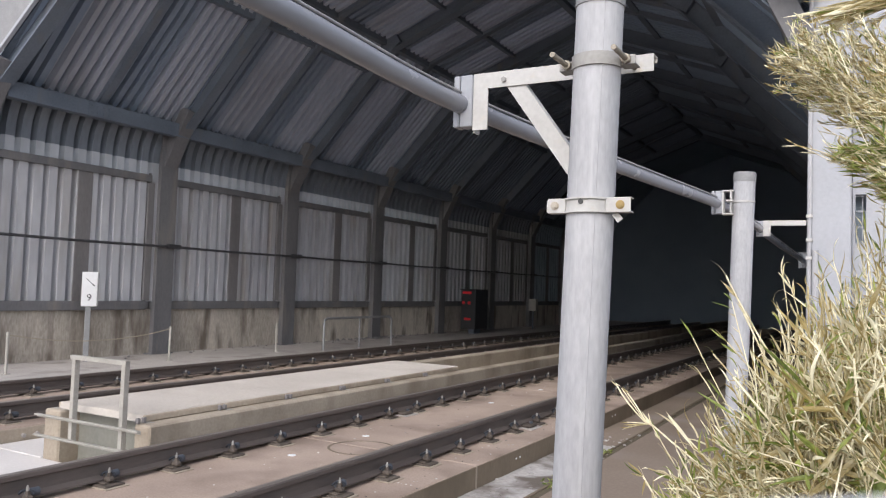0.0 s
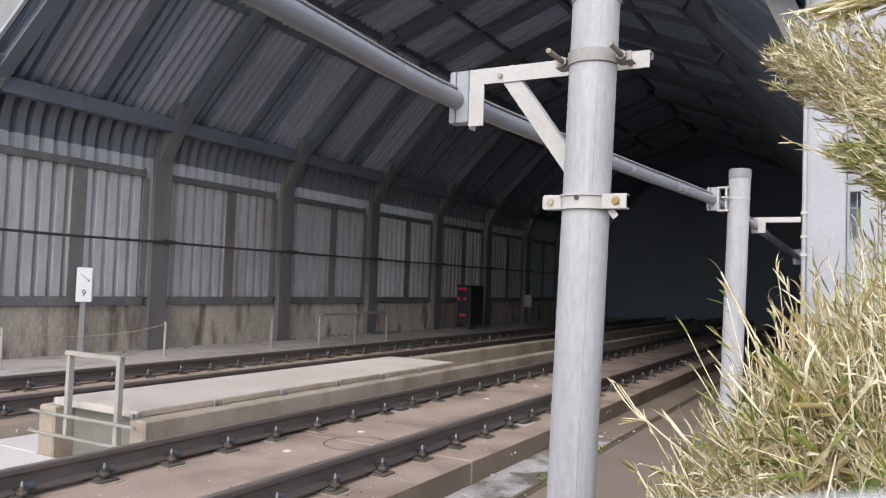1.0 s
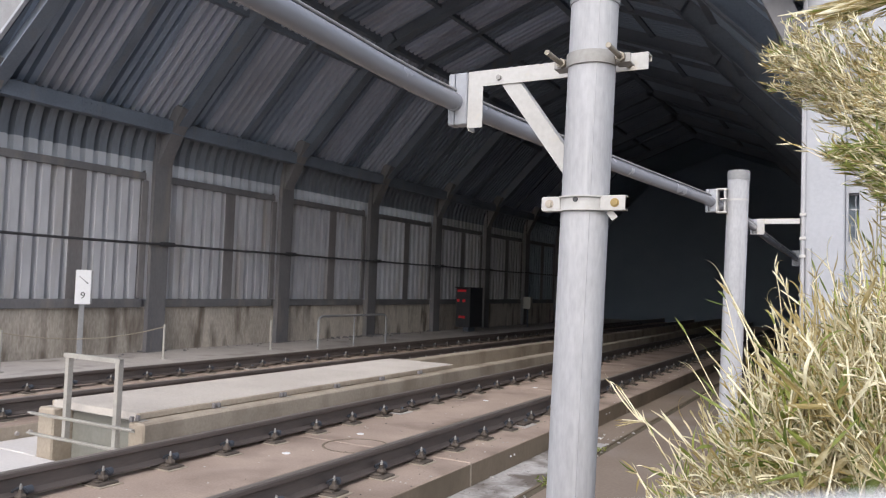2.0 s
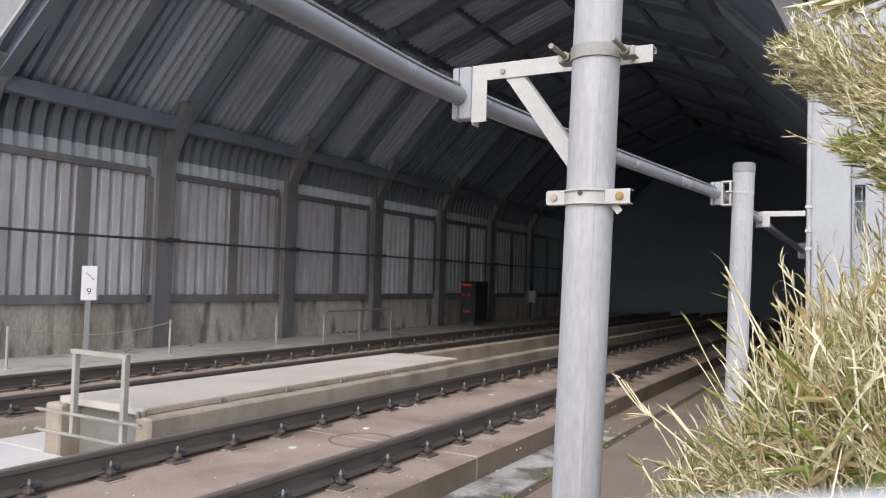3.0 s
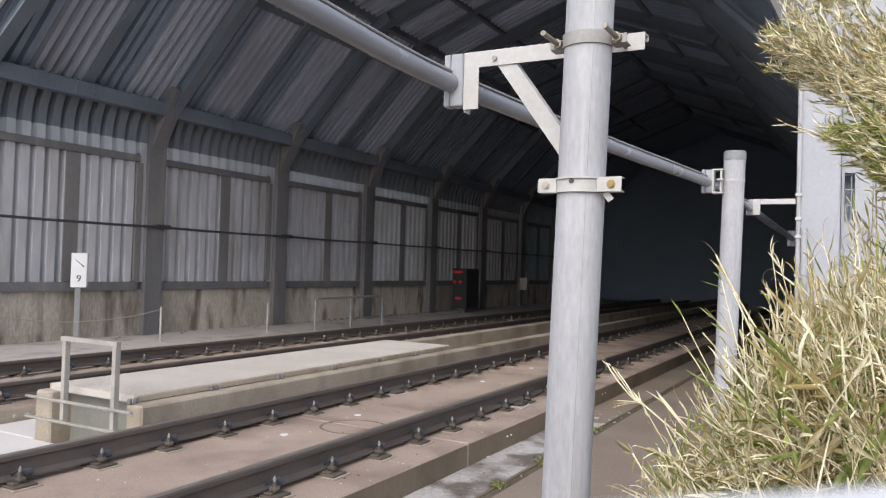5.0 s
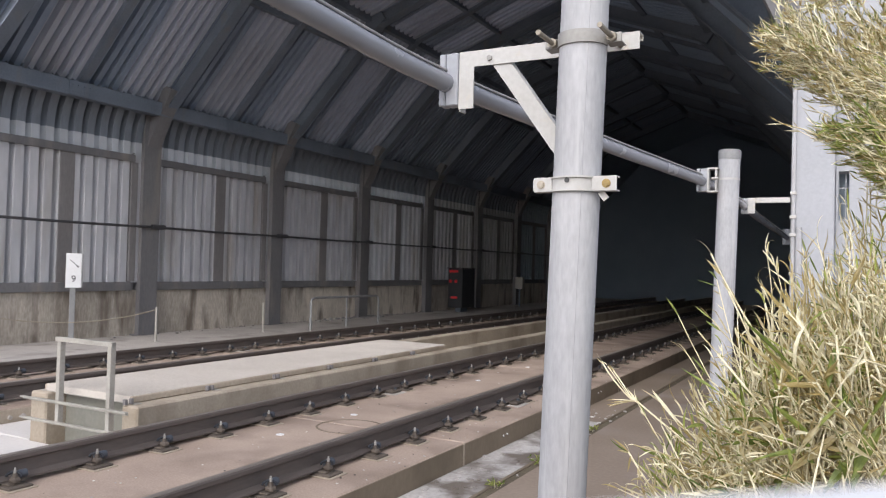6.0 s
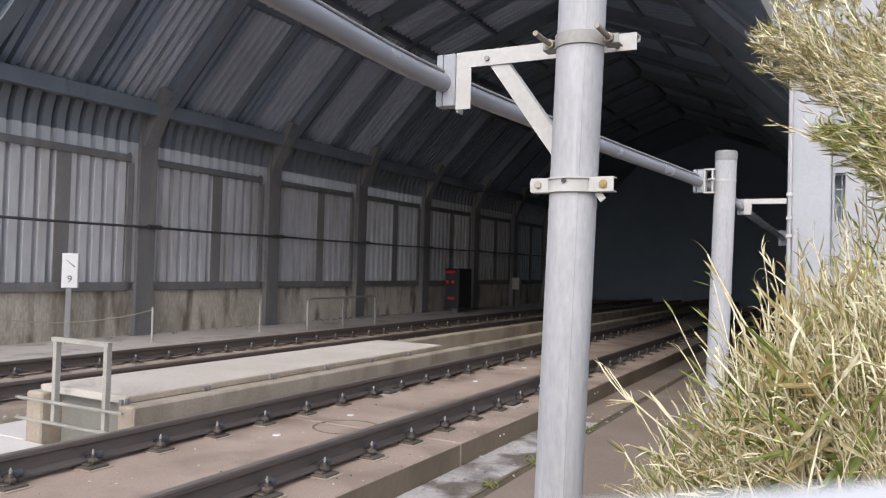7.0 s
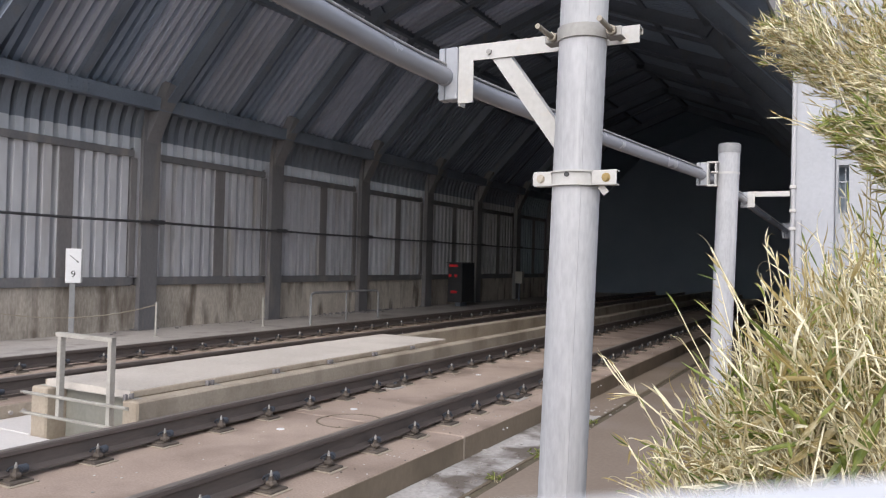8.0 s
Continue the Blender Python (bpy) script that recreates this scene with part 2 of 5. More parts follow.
def box(bm, x0, x1, y0, y1, z0, z1, bevel=0.0, m=None):
    g = bmesh.ops.create_cube(bm, size=1.0)
    vs = g["verts"]
    for v in vs:
        v.co = Vector(((x0 + x1) / 2 + v.co.x * (x1 - x0), (y0 + y1) / 2 + v.co.y * (y1 - y0), (z0 + z1) / 2 + v.co.z * (z1 - z0)))
    if bevel:
        es = list({e for v in vs for e in v.link_edges})
        r = bmesh.ops.bevel(bm, geom=es, offset=bevel, segments=1, affect="EDGES", profile=0.5)
        vs = list({v for f in r["faces"] for v in f.verts} | {v for v in vs if v.is_valid})
    if m:
        for v in vs:
            v.co = m @ v.co
    return vs


def cyl(bm, a, b, r, seg=12, r2=None):
    a, b = Vector(a), Vector(b)
    d = b - a
    q = Vector((0, 0, 1)).rotation_difference(d).to_matrix().to_4x4()
    g = bmesh.ops.create_cone(bm, cap_ends=True, segments=seg, radius1=r, radius2=r if r2 is None else r2, depth=d.length,
                              matrix=Matrix.Translation((a + b) / 2) @ q)
    return g["verts"]


def sweep(bm, pts, r, seg=8):
    """A round bar along a line of points."""
    pts = [Vector(p) for p in pts]
    rings = []
    ref = Vector((0.3, 0.5, 0.81))
    for i, p in enumerate(pts):
        d = (pts[min(i + 1, len(pts) - 1)] - pts[max(i - 1, 0)]).normalized()
        u = d.cross(ref).normalized()
        w = d.cross(u)
        rings.append([bm.verts.new(p + (u * math.cos(a) + w * math.sin(a)) * r) for a in (2 * math.pi * k / seg for k in range(seg))])
    for r0, r1 in zip(rings, rings[1:]):
        for k in range(seg):
            bm.faces.new((r0[k], r0[(k + 1) % seg], r1[(k + 1) % seg], r1[k]))
    bm.faces.new(rings[0][::-1])
    bm.faces.new(rings[-1])


def prism(bm, profile, y0, y1):
    """A closed profile of (x, z), drawn out along y."""
    a = [bm.verts.new((x, y0, z)) for x, z in profile]
    b = [bm.verts.new((x, y1, z)) for x, z in profile]
    n = len(profile)
    for i in range(n):
        bm.faces.new((a[i], a[(i + 1) % n], b[(i + 1) % n], b[i]))
    bm.faces.new(a[::-1])
    bm.faces.new(b)
    bmesh.ops.recalc_face_normals(bm, faces=bm.faces[:])


def corrugated(bm, profile, y0, y1, pitch=0.27, depth=0.15, crown=(0.38, 0.95)):
    """A trapezoidal sheet: the profile of (x, z), with ribs that run along it, from y0 to y1."""
    count = max(1, round((y1 - y0) / pitch))
    step = (y1 - y0) / count
    cols = []
    for k in range(count):
        for f, h in ((0.0, 0), (crown[0] - 0.05, 0), (crown[0], 1), (crown[1], 1)):
            cols.append((y0 + (k + f) * step, h))
    cols.append((y1, 0))
    pts = [Vector((x, 0, z)) for x, z in profile]
    grid = []
    for i, p in enumerate(pts):
        d = (pts[min(i + 1, len(pts) - 1)] - pts[max(i - 1, 0)]).normalized()
        nrm = Vector((d.z, 0, -d.x))
        grid.append([bm.verts.new(p + nrm * depth * h + Vector((0, y, 0))) for y, h in cols])
    for r0, r1 in zip(grid, grid[1:]):
        for k in range(len(cols) - 1):
            bm.faces.new((r0[k], r0[k + 1], r1[k + 1], r1[k]))


def beam(bm, a, b, width, depth, up=(0, 0, 1), web=0.0):
    """A straight I-beam (or a box where web is 0) from a to b; depth lies along up."""
    a, b = Vector(a), Vector(b)
    d = (b - a).normalized()
    s = d.cross(Vector(up)).normalized()
    u = s.cross(d)
    w, h = width / 2, depth / 2
    if web:
        t, e = 0.02, web / 2
        prof = [(-w, -h), (w, -h), (w, -h + t), (e, -h + t), (e, h - t), (w, h - t), (w, h), (-w, h), (-w, h - t), (-e, h - t), (-e, -h + t), (-w, -h + t)]
    else:
        prof = [(-w, -h), (w, -h), (w, h), (-w, h)]
    r0 = [bm.verts.new(a + s * x + u * y) for x, y in prof]
    r1 = [bm.verts.new(b + s * x + u * y) for x, y in prof]
    n = len(prof)
    fs = [bm.faces.new((r0[i], r0[(i + 1) % n], r1[(i + 1) % n], r1[i])) for i in range(n)]
    fs += [bm.faces.new(r0[::-1]), bm.faces.new(r1)]
    bmesh.ops.recalc_face_normals(bm, faces=fs)


def B():
    return bmesh.new()

# ---------------------------------------------------------------- plan
GROUND_Z = -0.21
RAILS = (-3.455, -4.96, -7.765, -9.27)          # rail centre lines
WALL_X = -12.62                                 # wall sheet
FRAMES = [7.0 + 3.78 * i for i in range(8)]     # portal frames along the track
MID_X = -6.45                                   # ridge
SHED_END = 41.0
HILL_Y = FRAMES[4]                              # the shed runs into the hill here


# ---------------------------------------------------------------- ground and track bed
def build_ground():
    bm = B()
    xs = [-400, -60, -14.5, -14, -2.0, 0, 60, 400]
    ys = [-400, -30, 0, 7, 12, 30, 80, 400]
    vs = [[bm.verts.new((x, y, GROUND_Z)) for x in xs] for y in ys]
    for j, i in product(range(len(ys) - 1), range(len(xs) - 1)):
        bm.faces.new((vs[j][i], vs[j][i + 1], vs[j + 1][i + 1], vs[j + 1][i]))
    g = part("ground", bm, M_GROUND)
    tagged(g, "bare brown concrete ground beside the tracks", "ground", kind="structure")


def build_slabs():
    for name, x0, x1, label in (("track_slab_1", -5.22, -2.99, "brown stained concrete slab of the near track"),
                                ("track_slab_2", -10.05, -7.40, "brown stained concrete slab of the far track")):
        s = thing(name, ((x0 + x1) / 2, 6, GROUND_Z), label, "track slab", kind="structure")
        edges = [-9.0, -4.0, 1.0, 6.04, 11.0, 16.0, 21.0, 26.0, 31.0, 36.0, 41.0]
        for a, b in zip(edges, edges[1:]):
            bm = B()
            box(bm, x0, x1, a + 0.008, b - 0.008, GROUND_Z - 0.1, 0.0, 0.012)
            part("slab_segment", bm, M_SLAB, s)
            bm = B()
            box(bm, x1 - 0.01, x1 + 0.004, a + 0.012, b - 0.012, GROUND_Z - 0.05, -0.012, 0.003)
            if x1 > -5:
                part("edge_face", bm, M_MUD, s, "olive-brown stained side of the slab")
            else:
                part("edge_face", bm, M_KERB, s, "pale brown side of the slab")
        for y in (1.0, 6.04, 11.0, 16.0):
            bm = B()
            box(bm, x1 - 0.008, x1 + 0.007, y - 0.016, y + 0.014, GROUND_Z - 0.05, -0.006, 0.003)
            part("joint_filler", bm, M_KERB, s, "pale mortar in the slab joint")
    bm = B()
    box(bm, -12.6, -10.06, -9, SHED_END, GROUND_Z - 0.1, 0.015, 0.01)
    w = part("walkway", bm, M_WALK)
    tagged(w, "pale worn concrete walkway along the shed wall", "walkway", kind="structure")
    # broken strip of drain edging on the near side
    bm = B()
    box(bm, -2.535, -2.505, -2, 30, GROUND_Z, GROUND_Z + 0.016, 0.006)
    d = part("drain_edge", bm, M_MUD)
    tagged(d, "low dark concrete edging of a drain channel", "kerb", kind="structure")
    bm = B()
    box(bm, -2.504, -2.435, -2, 30, GROUND_Z - 0.02, GROUND_Z + 0.003)
    # the apron stands a little higher, so that the gap before it is a real recess
    apron = B()
    box(apron, -2.433, -0.62, -6, 34, GROUND_Z - 0.05, GROUND_Z + 0.010, 0.004)
    tagged(part("apron", apron, M_GROUND), "worn brown concrete apron beside the drain gap", "pavement", kind="structure")
    d = part("drain_gap", bm, M_SOIL)
    tagged(d, "dark dirt-filled gap along the drain edging", "drain", kind="structure")
    bm = B()
    box(bm, -2.985, -2.537, -2, 8.6, GROUND_Z - 0.05, GROUND_Z + 0.012, 0.006)
    d = part("drain_strip", bm, M_PATCH)
    tagged(d, "pale patchy mortar strip beside the track slab", "pavement", kind="structure")


def build_trough():
    tr = thing("cable_trough", (-6.0, 4.4, GROUND_Z), "weathered concrete cable trough between the two tracks", "trough", kind="structure")
    for x0, x1 in ((-5.39, -5.20), (-6.60, -6.38)):
        bm = B()
        box(bm, x0, x1, 4.424, SHED_END - 0.004, GROUND_Z - 0.1, 0.30, 0.015)
        part("side_wall", bm, M_KERB, tr)
    bm = B()
    box(bm, -7.39, -5.23, -9, SHED_END, GROUND_Z - 0.1, GROUND_Z + 0.02)
    part("trough_floor", bm, M_KERB, tr)
    bm = B()
    box(bm, -6.375, -5.395, 4.62, 4.66, GROUND_Z + 0.025, 0.285, 0.004)
    part("bulkhead", bm, M_BULK, tr, "grey-green panel closing the trough end")
    # low fill between the trough and the far track
    bm = B()
    box(bm, -7.385, -6.605, 4.42, SHED_END, GROUND_Z + 0.025, -0.14, 0.008)
    part("side_fill", bm, M_COVER, tr, "pale fill strip beside the trough")


def grating_panel(y0, y1, x0, x1, z):
    g = thing("grating_panel", ((x0 + x1) / 2, y0, z), "pale galvanised steel grating panel over the trough", "grating", group="grating panels")
    bm = B()
    n = max(4, round((y1 - y0) / 0.042))
    for k in range(n + 1):
        y = y0 + 0.015 + (y1 - y0 - 0.03) * k / n
        box(bm, x0 + 0.03, x1 - 0.03, y - 0.008, y + 0.008, z - 0.03, z + 0.003)
    tagged(part("bar_grid", bm, M_GRATE, g), kind="stuff")
    bm = B()
    m = round((x1 - x0) / 0.06)
    for k in range(m + 1):
        x = x0 + 0.03 + (x1 - x0 - 0.06) * k / m
        box(bm, x - 0.006, x + 0.006, y0 + 0.001, y1 - 0.001, z - 0.045, z - 0.024)
    tagged(part("bearing_grid", bm, M_GRATE, g), kind="stuff")
    for xa, xb in ((x0, x0 + 0.03), (x1 - 0.03, x1)):
        bm = B()
        box(bm, xa, xb, y0 + 0.004, y1 - 0.004, z - 0.055, z - 0.002, 0.006)
        part("side_angle", bm, M_KERB, g, "brown weathered edge strip")
    for ya, yb in ((y0 + 0.002, y0 + 0.012), (y1 - 0.012, y1 - 0.002)):
        bm = B()
        box(bm, x0 + 0.031, x1 - 0.031, ya, yb, z - 0.06, z - 0.009)
        part("end_angle", bm, M_GRATE, g)


def build_gratings():
    ys = [4.5, 5.44, 6.38, 7.32, 8.26, 9.2, 10.15]
    for a, b in zip(ys, ys[1:]):
        grating_panel(a, b, -6.52, -5.36, 0.36)
    # bearers that lift the panels off the concrete
    for y in (4.52, 5.44, 6.38, 7.32, 8.26, 9.2):
        bm = B()
        box(bm, -6.56, -5.3, y - 0.035, y + 0.035, 0.3005, 0.3045, 0.001)
        t = part("bearer", bm, M_RAILING)
        tagged(t, "flat galvanised bearer under the grating", "bearer", group="grating bearers")
        for dy in (-0.03, 0.03):
            bm = B()
            box(bm, -5.358, -5.325, y - 0.07 + dy - 0.016, y - 0.07 + dy + 0.016, 0.3046, 0.35, 0.004)
            part("clip", bm, M_POST, t)
    for a, b in ((-2.2, -0.3), (-0.3, 1.3), (1.3, 2.85), (2.85, 4.38)):
        bm = B()
        box(bm, -7.37, -5.48, a + 0.006, b - 0.006, -0.188, -0.13, 0.008)
        tagged(part("trough_cover", bm, M_COVER), "pale smooth cover slab over the trough", "cover slab", group="trough covers")


def build_railing():
    r = thing("guard_railing", (-5.8, 4.36, 0.29), "low weathered galvanised steel guard railing across the trough end", "railing")
    for x in (-6.11, -5.46):
        bm = B()
        box(bm, x - 0.022, x + 0.022, 4.34, 4.346, 0.06, 0.815, 0.001)
        box(bm, x + 0.016, x + 0.022, 4.346, 4.39, 0.06, 0.815, 0.001)
        part("post", bm, M_RAILING, r)
    bm = B()
    box(bm, -6.15, -5.42, 4.33, 4.375, 0.816, 0.823, 0.001)
    box(bm, -6.15, -5.42, 4.332, 4.338, 0.785, 0.8165, 0.001)
    part("top_rail", bm, M_RAILING, r)
    for z in (0.265, 0.085):
        bm = B()
        box(bm, -6.57, -5.2, 4.30, 4.337, z - 0.004, z + 0.008, 0.001)
        box(bm, -6.57, -5.2, 4.331, 4.338, z - 0.022, z - 0.003, 0.001)
        part("lower_rail", bm, M_RAILING, r)


def build_rails():
    prof = [(-0.07, 0), (0.07, 0), (0.07, 0.012), (0.012, 0.032), (0.009, 0.115), (0.036, 0.128), (0.036, 0.155), (0.03, 0.163),
            (-0.03, 0.163), (-0.036, 0.155), (-0.036, 0.128), (-0.009, 0.115), (-0.012, 0.032), (-0.07, 0.012)]
    for x in RAILS:
        r = thing("rail", (x, 6, 0.035), "rust-brown flat-bottom steel rail on resilient fastenings", "rail", group="running rails")
        bm = B()
        prism(bm, [(x + a, 0.035 + b) for a, b in prof], -9, SHED_END)
        smooth(part("rail_section", bm, M_RAIL, r), 35)
        bm = B()
        box(bm, x - 0.026, x + 0.026, -9, SHED_END, 0.1975, 0.2005)
        part("running_band", bm, M_HEAD, r, "worn running surface of the rail head")


def build_fasteners():
    f = thing("rail_fastening", (0, 0, 0), "rail fastening with rusty base plate, dark clip and bolt", "rail fastening", group="rail fastenings")
    bm = B()
    box(bm, -0.19, 0.19, -0.085, 0.085, 0.001, 0.022, 0.005)
    box(bm, -0.135, 0.135, -0.055, 0.055, 0.021, 0.034, 0.004)
    part("base_plate", bm, M_PLATE, f)
    bm = B()
    box(bm, -0.215, 0.215, -0.105, 0.105, 0.0005, 0.008, 0.003)
    part("grout_pad", bm, M_KERB, f)
    for s in (1, -1):
        bm = B()
        box(bm, min(s * 0.085, s * 0.15), max(s * 0.085, s * 0.15), -0.03, 0.03, 0.033, 0.07, 0.012)
        part("shoulder", bm, M_PLATE, f)
        bm = B()
        sweep(bm, [(s * (0.105 + 0.035 * math.cos(a)), 0.03 * math.cos(a), 0.075 + 0.028 * math.sin(a)) for a in (k * math.pi / 6 for k in range(7))], 0.010, 6)
        smooth(part("spring_clip", bm, M_CLIP, f))
        bm = B()
        cyl(bm, (s * 0.078, 0.018, 0.074), (s * 0.078, 0.10, 0.074), 0.029, 12)
        smooth(part("insulator", bm, M_COIL, f))
        bm = B()
        cyl(bm, (s * 0.115, 0, 0.07), (s * 0.115, 0, 0.098), 0.022, 6, 0.014)
        part("nut", bm, M_PLATE, f)
        bm = B()
        cyl(bm, (s * 0.115, 0, 0.097), (s * 0.115, 0, 0.118), 0.011, 8)
        cyl(bm, (s * 0.115, 0, 0.117), (s * 0.115, 0, 0.134), 0.008, 8, 0.006)
        part("bolt", bm, M_BOLT, f)
    first = True
    for x, y0 in ((RAILS[0], 3.307), (RAILS[1], 3.16), (RAILS[2], 3.53), (RAILS[3], 3.53)):
        for k in range(-5, 62):
            y = y0 + (0.619 if x > -6 else 0.61) * k
            if y < 0.6 or y > 36:
                continue
            m = pose(x, y, 0, 0, 0, random.uniform(-1.5, 1.5))
            if first:
                f.matrix_basis = m
                first = False
            else:
                copy_thing(f, m)


def build_joint_blocks():
    """Small wedge blocks on the slab between two fastenings."""
    for x, y in ((RAILS[0] + 0.13, 8.03), (RAILS[1] + 0.13, 7.84), (RAILS[3] + 0.13, 9.95)):
        t = thing("joint_block", (x, y, 0), "small rusty joint block on a pale grout pad beside the rail", "rail block", group="joint blocks")
        bm = B()
        box(bm, x - 0.09, x + 0.09, y - 0.14, y + 0.14, 0.0005, 0.009, 0.003)
        part("grout_pad", bm, M_WALK, t)
        bm = B()
        box(bm, x - 0.06, x + 0.05, y - 0.10, y + 0.10, 0.009, 0.045, 0.012)
        part("block", bm, M_PLATE, t)
        bm = B()
        cyl(bm, (x, y + 0.03, 0.045), (x, y + 0.03, 0.066), 0.02, 6)
        part("nut", bm, M_COIL, t)


# ---------------------------------------------------------------- shed
def mirror(x):
    return 2 * MID_X - x


WALL_LOW = [(WALL_X, 1.05), (WALL_X, 2.2), (WALL_X, 3.46)]
WALL_MID = [(WALL_X, 3.46), (WALL_X, 3.80)]
WALL_HIGH = [(WALL_X, 3.80), (WALL_X + 0.015, 4.0), (WALL_X + 0.06, 4.2), (WALL_X + 0.15, 4.42), (WALL_X + 0.28, 4.64), (WALL_X + 0.35, 4.73)]
SLOPE = [(-12.42, 4.62), (-10.60, 6.52), (-9.90, 7.25)]
TOP = [(-9.90, 7.25), (-8.2, 7.9), (MID_X, 8.55)]


def build_wall():
    w = thing("wall_west", (WALL_X, 20, 0), "shed wall of dirty translucent corrugated sheets over a stained concrete plinth", "wall", kind="structure")
    for a, b in zip([-2.0] + FRAMES, FRAMES + [SHED_END]):
        bm = B()
        box(bm, -12.95, -12.5, a + 0.006, b - 0.006, GROUND_Z, 0.9, 0.015)
        part("plinth", bm, M_PLINTH, w)
    for a, b in zip(FRAMES, FRAMES[1:]):
        # the last bays swap to the opaque lining colour to paint the dim depth
        mat, high, curve = (M_SHEET, M_BACKLIT, M_CURVE) if a < FRAMES[6] - 0.1 else (M_LINING, M_LINING, M_LINING)
        mid = (a + b) / 2
        for y0, y1 in ((a, mid), (mid, b)):
            bm = B()
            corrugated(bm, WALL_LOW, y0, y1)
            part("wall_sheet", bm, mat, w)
            bm = B()
            corrugated(bm, WALL_MID, y0, y1)
            part("upper_sheet", bm, high, w)
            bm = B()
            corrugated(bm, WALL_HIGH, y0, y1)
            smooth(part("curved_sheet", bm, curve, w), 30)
        for z0, z1, x1, nm in ((3.40, 3.54, -12.43, "ledge_beam"), (0.89, 1.06, -12.43, "sill_beam")):
            bm = B()
            box(bm, -12.60, x1, a + 0.10, b - 0.45, z0, z1, 0.008)
            part(nm, bm, M_COLUMN, w)
            bm = B()
            box(bm, -12.58, x1 - 0.05, b - 0.445, b - 0.36, z0 + 0.03, z1 + 0.05, 0.006)
            part("end_cleat", bm, M_COLUMN, w)
        bm = B()
        box(bm, -12.60, -12.45, b - 0.52, b - 0.36, 1.07, 3.39, 0.008)
        part("flashing", bm, M_POST, w, "brown-stained flashing strip beside the column")
        bm = B()
        box(bm, -12.60, -12.46, mid - 0.15, mid + 0.15, 1.06, 3.40, 0.008)
        part("intermediate_post", bm, M_POST, w)


def frame_line(y, skew=0.0):
    """The inner line of a portal frame; skew shifts its right end along the track."""
    pts = [(-12.42, 4.40), (-12.2, 4.65), (-9.72, 7.20), (MID_X, 8.45), (mirror(-9.72), 7.20), (mirror(-12.2), 4.65), (mirror(-12.42), 4.40)]
    return [Vector((x, y + skew * (x - pts[0][0]) / (pts[-1][0] - pts[0][0]), z - 0.09)) for x, z in pts]


